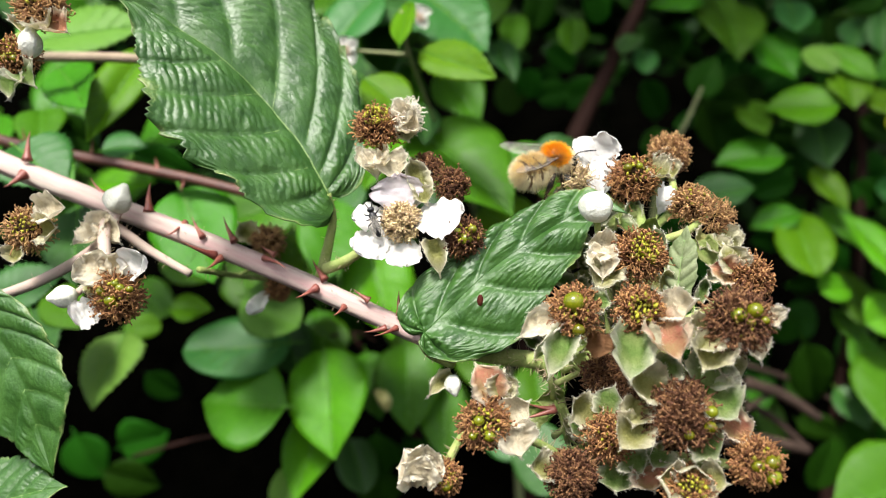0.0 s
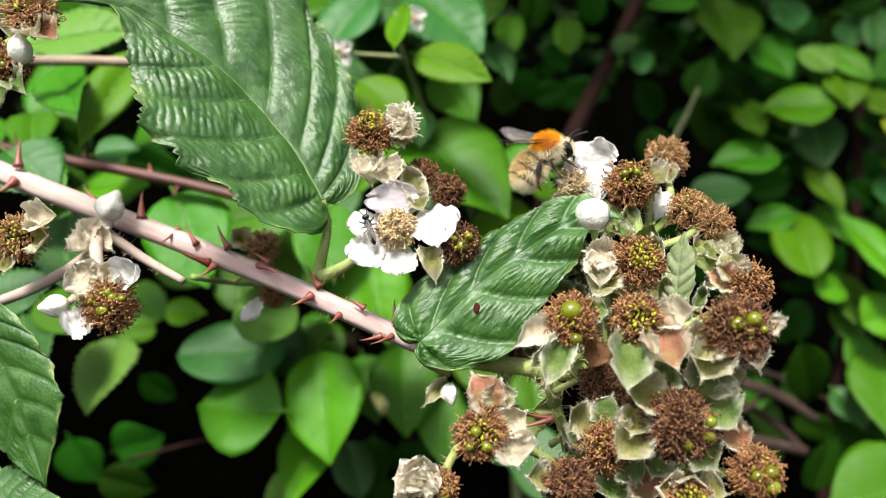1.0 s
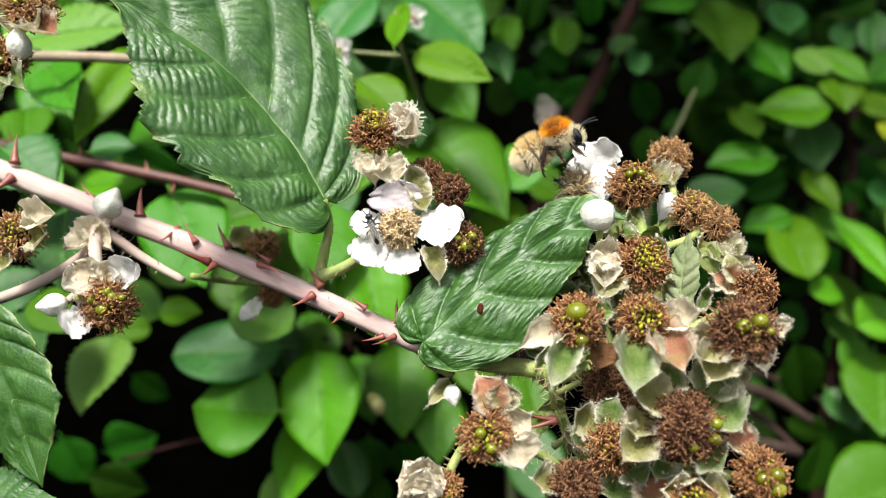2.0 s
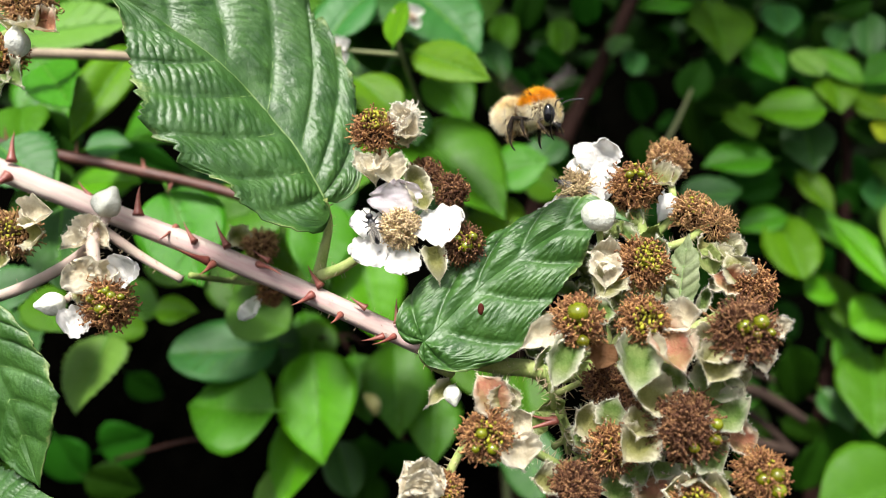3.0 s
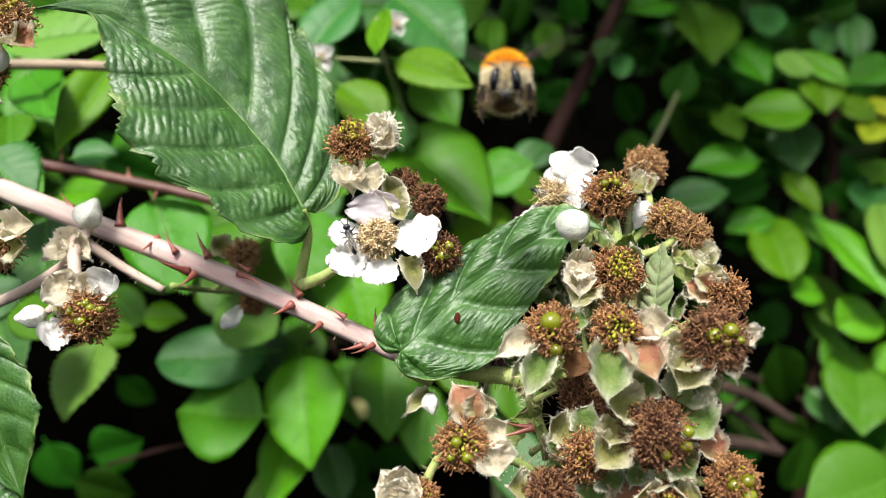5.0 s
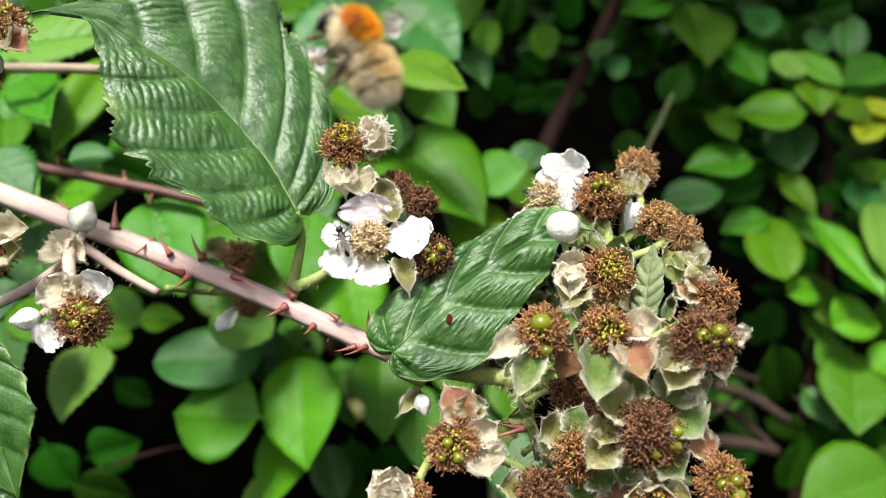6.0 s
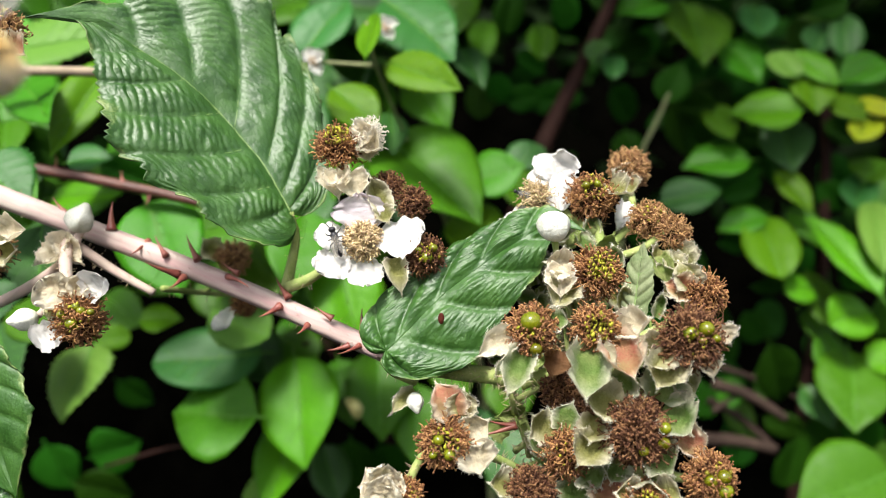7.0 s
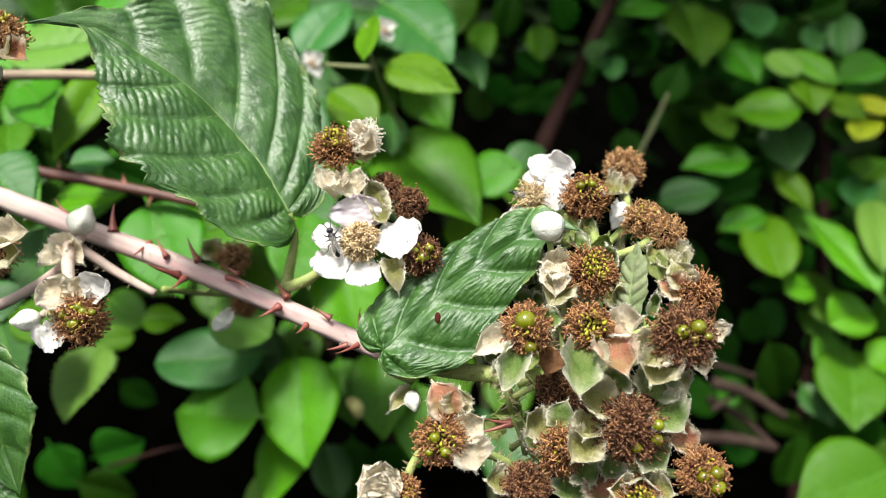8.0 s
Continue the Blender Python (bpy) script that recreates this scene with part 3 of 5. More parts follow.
for tone, mat in (("mid", HEDGE_LEAF), ("bright", HEDGE_LEAF_SUNLIT), ("dull", HEDGE_LEAF_BLUE), ("shaded", HEDGE_LEAF_SHADED), ("pale", HEDGE_LEAF_PALE),
                  ("yellow", HEDGE_LEAF_YELLOW)):
    for shape in OUTLINES:
        SHAPES[tone, shape] = [hedge_leaf_mesh(mat, HEDGE_LEAF_SHADED if tone == "shaded" else HEDGE_VEIN, shape, d, f, tw, p * (3 if shape == "toothed" else 1)) for d, f, tw, p in BENDS]


def hedge_leaf(parent, at, long, wide, turn, shape="pointed", tone="mid", nx=0.0, nz=0.5):
    """One leaf of the hedge: its middle, its length and width as it shows from the open side, all in mm; turn: where its tip points
    (0 along x, 90 up); nx, nz: how far its face leans aside and up."""
    n = Vector((nx, -1, nz))
    c, s = math.cos(radians(turn)), math.sin(radians(turn))
    ax = Vector((c, nx * c + nz * s, s))
    k = long / 1000 * ax.length
    n.normalize()
    ax.normalize()
    ay = n.cross(ax)
    w = 1.12 * wide / 1000 / max(0.35, abs(ay.z * c - ay.x * s))
    m = Matrix.Translation(mm(at)) @ Matrix((ax, ay, n)).transposed().to_4x4() @ Matrix.Diagonal((k, w, (k + w) / 2, 1))
    return hang(new("leaf", rng.choice(SHAPES[tone, shape])), parent, m)


def leaves(parent, tone, shape, rows):
    """Leaves of one kind, as (x, y, z, length, width, turn)."""
    # leaves of the darkest tone also lean down, to catch less sun
    low = -0.5 if tone == "shaded" else 0.5
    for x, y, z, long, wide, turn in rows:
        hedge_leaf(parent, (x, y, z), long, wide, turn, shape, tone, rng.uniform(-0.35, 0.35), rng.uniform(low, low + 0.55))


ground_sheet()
shade_backdrop()

# leaves low behind the cane
low_shrub = thing("hedge_shrub", mm((-60, 300, -200)), "shady hedge shrub with round mid-green leaves", "shrub", "hedge shrubs")
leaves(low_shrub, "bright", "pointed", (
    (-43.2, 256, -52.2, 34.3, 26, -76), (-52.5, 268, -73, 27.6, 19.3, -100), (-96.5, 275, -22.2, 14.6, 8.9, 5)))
leaves(low_shrub, "pale", "toothed", (
    (-117.7, 255, -41.4, 23.3, 21, -98),))
leaves(low_shrub, "mid", "pointed", (
    (-71.5, 254, -52.4, 30.7, 23.9, 181), (-18, 286, -52.2, 31.6, 23.6, -82), (-4.9, 290, -65, 26.5, 19.6, -85),
    (30.4, 280, -53.1, 19.8, 17.3, -80), (8.9, 284, -44.3, 20.9, 16.7, -60), (-32.4, 294, -53.2, 24.2, 17.3, -70),
    (-19.3, 300, -34.5, 19.9, 15.5, -60), (-51.7, 290, -31.4, 14.9, 11.5, -70), (-124.8, 240, -19.8, 19.4, 12.4, -30),
    (-44.8, 300, -54.2, 13.3, 26.5, 10)))
leaves(low_shrub, "pale", "round", (
    (-65.4, 292, -92.7, 15.5, 11.6, -100), (-60.5, 248, -20.8, 21.5, 16.8, -20)))
leaves(low_shrub, "dull", "round", (
    (-75.6, 262, -34.5, 36.3, 18.9, 184), (-40.9, 310, -88.5, 19.2, 14.2, -60), (-60.2, 275, -35.4, 18.2, 14.2, -60),
    (29.1, 268, -74.1, 23.7, 18.9, -70), (17.5, 290, -69.9, 19.2, 17.1, -60)))
leaves(low_shrub, "bright", "round", (
    (-113.1, 272, -28.6, 12, 8, 5),))
leaves(low_shrub, "shaded", "pointed", (
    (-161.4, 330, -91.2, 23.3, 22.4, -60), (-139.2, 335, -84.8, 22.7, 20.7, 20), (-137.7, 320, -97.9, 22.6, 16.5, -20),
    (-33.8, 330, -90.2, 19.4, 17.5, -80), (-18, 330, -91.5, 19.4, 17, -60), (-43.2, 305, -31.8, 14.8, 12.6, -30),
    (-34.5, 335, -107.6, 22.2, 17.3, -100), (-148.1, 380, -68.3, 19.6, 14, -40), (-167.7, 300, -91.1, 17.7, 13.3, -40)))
for a, b, r in (((-137.6, 320.0, -88.1), (-80.4, 300.0, -72.7), 0.8), ((-47.0, 285.0, -33.4), (-30.8, 290.0, -36.1), 0.8), ((-80.4, 300.0, -72.7), (-47.8, 290.0, -38.2), 0.9)):
    stalk("twig", [a, tuple((p + q) / 2 + 2 for p, q in zip(a, b)), b], [r, r * 0.8, r * 0.6], BROWN_WOOD, low_shrub)
stalk("stem", [(20.1, 360.0, -280.8), (4.1, 350.0, -144.1), (-20.4, 330.0, -77.5), (-40.7, 300.0, -35.1)], [3, 2.4, 1.6, 0.8], BROWN_WOOD, low_shrub)
bm = bmesh.new()
tube(bm, spline([mm((-28.0, 264.0, -50.4)), mm((-24.9, 262.0, -52.3)), mm((-23.9, 262.0, -56.7))], 4), [0.0012, 0.0024, 0.0026, 0.001], 8, 0.2)
part("dry_husk", bm, SEPAL, low_shrub, "pale dry flower husk")

# bramble leaves behind the large leaf
rear = thing("bramble_spray", mm((-112.0, 210.0, 52.7)), "rear bramble cane with light green leaves, out of reach", "bramble")
stalk("cane", [(-136.5, 205.0, 53.0), (-118.4, 205.0, 51.9), (-91.0, 208.0, 51.9), (-57.6, 215.0, 50.8)], [1.6, 1.5, 1.4, 1.2], TAN_TWIG, rear, "pale tan cane")
stalk("thin_cane", [(-144.5, 222.0, 35.3), (-127.0, 220.0, 29.6), (-93.8, 218.0, 23.1), (-57.9, 216.0, 14.5), (-42.0, 216.0, 6.5)], [1.6, 1.7, 1.6, 1.5, 1.2], RED_CANE, rear, "thin dark red cane")
for r_, t_ in (((-105.5, 219.0, 26.0), (-104.7, 218.0, 30.7)), ((-124.8, 219.0, 29.5), (-125.4, 218.0, 34.7)), ((-85.3, 217.0, 22.1), (-85.8, 217.0, 25.4)), ((-77.3, 217.0, 19.7), (-78.2, 215.0, 15.2))):
    thorn(rear, r_, t_, 1.1)
leaves(rear, "mid", "toothed", (
    (-107.8, 212, 44.8, 21.1, 13.7, -42), (-105.1, 196, 19.8, 16.2, 9.2, -28), (-131.3, 238, 37.4, 16.8, 13, -60)))
leaves(rear, "bright", "pointed", (
    (-98.9, 222, 45.8, 31.9, 13.1, -106), (-111.4, 250, 21.3, 25.8, 11.4, 5)))
leaves(rear, "pale", "toothed", (
    (-115.4, 240, 68.6, 32.7, 17.7, 12), (-134.1, 245, 70.1, 19.8, 16.2, -60)))
leaves(rear, "shaded", "pointed", (
    (-123.6, 246, 36.8, 15.2, 11.6, -40), (-100.3, 262, 28.4, 23.2, 11.6, -20)))
leaves(rear, "dull", "pointed", (
    (-104.5, 238, 31.5, 13.7, 9.1, 10), (-105.2, 215, 4.5, 19, 11.1, -50)))
leaves(rear, "mid", "pointed", (
    (-73.5, 215, 3.3, 30, 22, -60), (-38.8, 235, 1.9, 26, 19, -90), (-64.3, 240, 10.8, 32, 22, 200), (-92.7, 260, 88.3, 38, 27, 20)))
leaves(rear, "bright", "pointed", ((-23.7, 240, -14, 30, 21, -70), (-52, 250, -4, 26, 18, -50)))
leaves(rear, "dull", "toothed", (
    (-107.6, 195, 20.2, 20, 15, -35), (-100.7, 200, 0.1, 22, 16, -60), (-115.3, 205, -10.4, 18, 13, 30), (-130.5, 235, -31, 26, 17, -50)))
for i in range(34):
    hedge_leaf(rear, (rng.uniform(-190, 10), rng.uniform(275, 340), rng.uniform(10, 120)), rng.uniform(26, 44), rng.uniform(19, 30), rng.uniform(-150, 30),
               rng.choice(("pointed", "round")), rng.choice(("mid", "mid", "dull")), rng.uniform(-0.3, 0.3), 0.6)

# shoots between the leaf and the bee
mid_shrub = thing("hedge_shrub", mm((-10, 260, -150)), "hedge shrub with light green leaves and white blossom", "shrub", "hedge shrubs")
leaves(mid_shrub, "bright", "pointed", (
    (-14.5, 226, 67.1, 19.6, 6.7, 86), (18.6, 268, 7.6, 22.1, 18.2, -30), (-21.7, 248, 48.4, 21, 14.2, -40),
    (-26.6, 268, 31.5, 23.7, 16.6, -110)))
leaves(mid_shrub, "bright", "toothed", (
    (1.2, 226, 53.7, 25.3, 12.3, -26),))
leaves(mid_shrub, "mid", "pointed", (
    (3.3, 256, 26.6, 43.7, 30.2, -40), (25.7, 268, 27.9, 20.5, 15.4, 20), (-34.4, 266, 2.9, 21.5, 15.7, -60),
    (-20.4, 250, -13.9, 18.4, 12.9, -80), (-41.1, 258, -14.2, 17.1, 12.2, -20), (36.2, 290, 24.1, 17.1, 13.7, -20)))
leaves(mid_shrub, "dull", "pointed", (
    (-10.8, 260, 42, 16.1, 10, -80), (-33.1, 262, 80.1, 27, 17.7, 60), (18.9, 300, 73.6, 19.9, 12.4, -60),
    (-7.7, 290, 17.9, 19.2, 14.9, -60)))
leaves(mid_shrub, "dull", "toothed", (
    (-0.6, 252, 74.7, 31.9, 24.5, -42),))
leaves(mid_shrub, "mid", "round", (
    (-60, 266, -6.7, 23.5, 13.7, 10), (-48.7, 285, -34.7, 16.8, 12.6, -20), (26.5, 290, 2.8, 19.2, 14.9, -50),
    (-100, 285, -5, 23.1, 16.8, -20), (-82.6, 290, -11.6, 23.5, 16.2, -60), (-59.4, 292, 1.1, 21.5, 16.3, -30),
    (-36.2, 295, -12.1, 21.7, 17.4, -70), (-25.3, 295, 0.9, 19.6, 15.2, -60), (-114.8, 285, -19.6, 18.9, 13.4, -30)))
leaves(mid_shrub, "shaded", "pointed", (
    (-27.7, 280, 73.1, 20.6, 14.4, -70), (14.1, 300, 5.1, 22.1, 17.7, -70), (43.4, 320, 33.6, 21.2, 14.1, -20)))
stalk("stem", [(32.0, 320.0, -226.0), (22.1, 312.0, -59.5), (9.9, 292.0, 4.5), (-4.7, 268.0, 37.7), (-13.7, 235.0, 59.0), (-15.8, 228.0, 70.7)], [2.4, 1.5, 1.0, 0.7, 0.6, 0.5], GREEN_TWIG, mid_shrub)
stalk("twig", [(-14.5, 235.0, 59.0), (-24.9, 235.0, 59.9), (-33.6, 235.0, 60.7)], [0.8, 0.6, 0.5], GREEN_TWIG, mid_shrub)
for c_, n_ in (((-33.2, 235.0, 60.4), 4), ((-11.0, 240.0, 71.8), 4)):
    h = head(mid_shrub, c_, 2.2, (0, -1, 0.5), STAMEN_PALE, 24, styles=0, label="far white blossom")
    for k in range(n_):
        a = k * 1.57 + 0.5
        far = (c_[0] + 4.5 * math.cos(a), c_[1] - 1, c_[2] + 4.5 * math.sin(a))
        scale_leaf(h, c_, far, 4.5, (0, -1, 0.3), PETAL, "petal")

# the dense shrub behind the cluster
tall_shrub = thing("hedge_shrub", mm((150, 380, -300)), "dense hedge shrub with small oval glossy leaves", "shrub", "hedge shrubs")
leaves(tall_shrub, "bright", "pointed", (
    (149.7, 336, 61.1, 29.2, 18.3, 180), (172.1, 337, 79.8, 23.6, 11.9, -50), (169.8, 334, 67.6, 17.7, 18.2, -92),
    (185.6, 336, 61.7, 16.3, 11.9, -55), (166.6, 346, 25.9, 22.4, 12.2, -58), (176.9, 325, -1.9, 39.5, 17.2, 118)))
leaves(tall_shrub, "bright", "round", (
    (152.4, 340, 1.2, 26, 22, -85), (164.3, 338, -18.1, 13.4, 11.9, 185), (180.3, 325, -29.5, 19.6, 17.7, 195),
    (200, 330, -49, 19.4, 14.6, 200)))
leaves(tall_shrub, "pale", "round", (
    (159.4, 338, 82.1, 15.4, 13.4, 120), (190.7, 322, 5.7, 32, 15.6, 78)))
leaves(tall_shrub, "yellow", "round", (
    (195.8, 333, 61.8, 12.8, 8.3, -40), (191.9, 332, 52.1, 15.2, 9.8, -140)))
leaves(tall_shrub, "mid", "pointed", (
    (146.5, 354, 87.4, 26.1, 20.3, -55), (122, 345, 99.3, 35.6, 31, -88), (95.9, 345, 110.9, 29.2, 18.3, 192),
    (194.7, 340, 78.7, 22.5, 15.5, 205), (133.6, 346, 58.2, 19.4, 14.3, -80), (130.6, 345, 39.5, 30, 15.8, 186),
    (175.7, 350, 8.1, 26.8, 11.9, -55), (144, 350, 12.4, 22.7, 11.3, 197), (177.4, 345, -22.6, 27.4, 16.3, 100),
    (206, 350, 35.8, 18, 15.5, 40), (180.6, 325, -60.6, 31.1, 28.2, -110), (164, 300, -94.8, 42, 30.9, 195)))
leaves(tall_shrub, "mid", "round", (
    (24.8, 330, 93, 20.9, 12.2, -95), (52.1, 345, 95.6, 18.8, 12.7, -95), (177.3, 350, -36.3, 15.5, 12.9, -60),
    (178.4, 340, -48.3, 18.5, 15, -80), (105.9, 350, 125.3, 23.2, 15.5, -60), (135.5, 350, 123.9, 20.6, 15.5, -100)))
leaves(tall_shrub, "dull", "pointed", (
    (115.9, 335, 23.6, 27.6, 14.8, 14), (192.7, 350, 98.3, 25.8, 14.4, 78), (184.9, 356, 99, 20.4, 14.7, 60),
    (165.7, 352, 47.9, 25.9, 21.3, -88), (198.3, 350, 26.8, 20.6, 12.9, 60), (173.3, 340, -70.9, 17.5, 15, -60)))
leaves(tall_shrub, "dull", "round", (
    (39.7, 300, 38.1, 13.7, 13.3, 60), (155.6, 358, 107.6, 18.5, 16.3, -100), (74.2, 330, 87.4, 12.6, 8.7, 60),
    (85.8, 350, 84.9, 13.4, 10.8, -100)))
leaves(tall_shrub, "shaded", "pointed", (
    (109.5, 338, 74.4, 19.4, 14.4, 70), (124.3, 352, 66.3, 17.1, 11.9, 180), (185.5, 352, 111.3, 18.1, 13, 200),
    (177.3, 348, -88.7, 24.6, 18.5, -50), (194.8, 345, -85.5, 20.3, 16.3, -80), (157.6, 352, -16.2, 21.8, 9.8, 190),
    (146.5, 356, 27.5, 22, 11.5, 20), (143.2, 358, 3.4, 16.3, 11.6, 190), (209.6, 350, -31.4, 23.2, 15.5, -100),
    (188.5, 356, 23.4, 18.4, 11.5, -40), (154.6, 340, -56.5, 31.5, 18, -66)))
leaves(tall_shrub, "shaded", "round", (
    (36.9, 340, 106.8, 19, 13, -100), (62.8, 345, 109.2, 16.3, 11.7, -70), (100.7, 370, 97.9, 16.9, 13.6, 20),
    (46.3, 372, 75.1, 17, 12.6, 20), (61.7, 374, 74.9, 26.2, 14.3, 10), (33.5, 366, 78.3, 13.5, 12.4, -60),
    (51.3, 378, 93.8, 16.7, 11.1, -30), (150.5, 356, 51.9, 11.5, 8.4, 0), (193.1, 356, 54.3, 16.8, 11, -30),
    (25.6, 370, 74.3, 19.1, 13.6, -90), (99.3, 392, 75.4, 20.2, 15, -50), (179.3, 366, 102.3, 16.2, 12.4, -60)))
leaves(tall_shrub, "shaded", "round", (
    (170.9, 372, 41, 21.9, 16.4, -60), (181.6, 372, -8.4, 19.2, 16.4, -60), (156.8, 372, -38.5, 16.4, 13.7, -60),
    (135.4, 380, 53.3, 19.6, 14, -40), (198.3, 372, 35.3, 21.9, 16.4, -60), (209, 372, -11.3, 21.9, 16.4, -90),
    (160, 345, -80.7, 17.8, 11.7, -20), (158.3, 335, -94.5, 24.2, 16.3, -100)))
for i in range(60):
    x, z = rng.uniform(150, 330), rng.uniform(-130, 230)
    hedge_leaf(tall_shrub, (x, rng.uniform(380, 440), z), rng.uniform(18, 30), rng.uniform(12, 20), rng.uniform(-140, 20), rng.choice(("pointed", "round")),
               rng.choice(("mid", "shaded", "shaded")), rng.uniform(-0.3, 0.3), 0.4)
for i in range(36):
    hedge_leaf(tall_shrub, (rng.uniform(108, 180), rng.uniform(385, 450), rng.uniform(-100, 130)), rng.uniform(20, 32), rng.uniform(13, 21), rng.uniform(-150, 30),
               rng.choice(("pointed", "round")), "shaded", rng.uniform(-0.3, 0.3), rng.uniform(-0.3, 0.3))
stalk("branch", [(100.6, 345.0, 152.7), (80.4, 340.0, 105.4), (63.3, 336.0, 72.0), (49.1, 332.0, 43.0), (36.0, 335.0, 5.2), (29.5, 345.0, -65.8), (32.1, 360.0, -227.7)],
      [2.8, 3.2, 3.6, 4.0, 4.2, 4.6, 5.5], BROWN_WOOD, tall_shrub, "dull red-brown branch", 12)
stalk("twig", [(102.9, 322.0, 66.6), (97.5, 322.0, 54.8), (91.1, 322.0, 42.4), (85.2, 325.0, 26.6), (82.9, 335.0, -9.6)], [0.8, 1.0, 1.1, 1.3, 1.6], GREEN_TWIG, tall_shrub, "pale green cut twig")
for a, b, r in (((118.5, 318.0, -56.0), (148.9, 318.0, -71.2), 2.6), ((120.5, 330.0, -65.4), (147.4, 325.0, -85.9), 1.8), ((105.1, 320.0, -79.9), (147.4, 325.0, -85.9), 3.0), ((116.3, 312.0, -66.4), (136.3, 330.0, -62.9), 1.2),
                ((122.7, 350.0, -51.3), (171.7, 345.0, -70.9), 1.4)):
    stalk("twig", [a, tuple((p + q) / 2 + 1.5 for p, q in zip(a, b)), b], [r, r * 0.9, r * 0.7], DRY_WOOD, tall_shrub, "bare brown twig")
stalk("stem", [(167.8, 370.0, -288.5), (172.2, 362.0, -122.4), (183.5, 358.0, -15.6), (190.9, 362.0, 90.9), (200.5, 370.0, 201.9)], [5, 4, 3, 2, 1.5], BROWN_WOOD, tall_shrub)


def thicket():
    """Leaf mass far in the hedge, beyond picking apart, and a sun-blocking canopy above."""
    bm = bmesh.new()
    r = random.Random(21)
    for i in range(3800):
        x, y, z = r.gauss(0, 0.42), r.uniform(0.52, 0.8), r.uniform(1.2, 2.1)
        # the rest, mostly out of view, is added to keep sun off the hedge
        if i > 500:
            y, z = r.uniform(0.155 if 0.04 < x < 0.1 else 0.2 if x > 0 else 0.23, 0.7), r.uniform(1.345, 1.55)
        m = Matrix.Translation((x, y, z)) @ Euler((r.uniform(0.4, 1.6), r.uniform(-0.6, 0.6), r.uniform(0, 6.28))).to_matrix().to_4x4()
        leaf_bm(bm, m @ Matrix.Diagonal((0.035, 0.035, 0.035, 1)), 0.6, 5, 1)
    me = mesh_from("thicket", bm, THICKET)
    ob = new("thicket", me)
    tagged(ob, "leafy depth of the hedge, darkened for shade, with an added canopy blocking sun", "hedge", kind="stuff")


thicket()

# ---- the bramble spray in front ----
spray = thing("bramble_spray", mm((-99.3, 172.0, 17.9)), "thorny pink bramble cane with leaves, spent flowers and green fruit", "bramble")
cane = stalk("cane", [(-123.7, 178.0, 27.0), (-99.3, 172.0, 17.0), (-66.5, 166.0, 5.0), (-36.8, 159.0, -6.0), (-10.6, 153.0, -17.0), (-2.7, 151.0, -20.1)],
             [2.5, 2.4, 2.3, 2.12, 2.0, 1.95], CANE, spray, "pale pink and green ridged bramble cane", 30, 10, 0.05, ridge=0.035, bristles=160, long=0.8)
for root, tip, thick in (((-66.3, 165.0, 6.8), (-66.4, 166.0, 13.2), 1.7), ((-58.2, 165.0, 4.4), (-59.8, 158.0, 1.3), 1.0), ((-52.6, 160.0, 1.1), (-55.6, 162.0, 5.5), 1.1),
                         ((-45.5, 159.0, 0.1), (-48.5, 161.0, 5.5), 1.2), ((-49.3, 158.0, -2.8), (-54.2, 152.0, 0.1), 1.3), ((-48.2, 158.0, -3.4), (-49.5, 153.0, -5.5), 1.2),
                         ((-38.6, 157.0, -3.4), (-32.5, 150.0, -5.4), 1.0), ((-36.3, 157.0, -2.8), (-40.0, 158.0, -0.5), 1.0), ((-25.6, 155.0, -7.9), (-28.6, 157.0, -3.6), 1.2),
                         ((-27.1, 154.0, -9.5), (-30.6, 150.0, -11.3), 1.3), ((-16.1, 152.0, -12.0), (-19.3, 152.0, -9.7), 1.1), ((-21.2, 152.0, -13.3), (-22.6, 148.0, -14.6), 1.0),
                         ((-9.9, 151.0, -14.9), (-10.1, 152.0, -10.0), 1.1), ((-12.6, 150.0, -17.3), (-16.6, 148.0, -17.9), 1.0), ((-10.4, 150.0, -17.3), (-14.4, 146.0, -18.4), 0.9),
                         ((-77.8, 168.0, 11.0), (-80.7, 168.0, 14.6), 1.0), ((-96.3, 170.0, 18.9), (-96.2, 171.0, 25.9), 1.6), ((-95.8, 168.0, 15.6), (-98.1, 164.0, 12.4), 1.8)):
    thorn(cane, root, tip, thick)

stalk("cluster_stalk", [(-3.8, 151.0, -19.7), (7.3, 150.0, -22.5), (15.8, 147.0, -23.2), (21.1, 146.0, -24.4)], [2.0, 1.8, 1.7, 1.6], PEDUNCLE, spray, "hairy pale green stalk", 12, 8, 0.08, bristles=150, long=1.6)

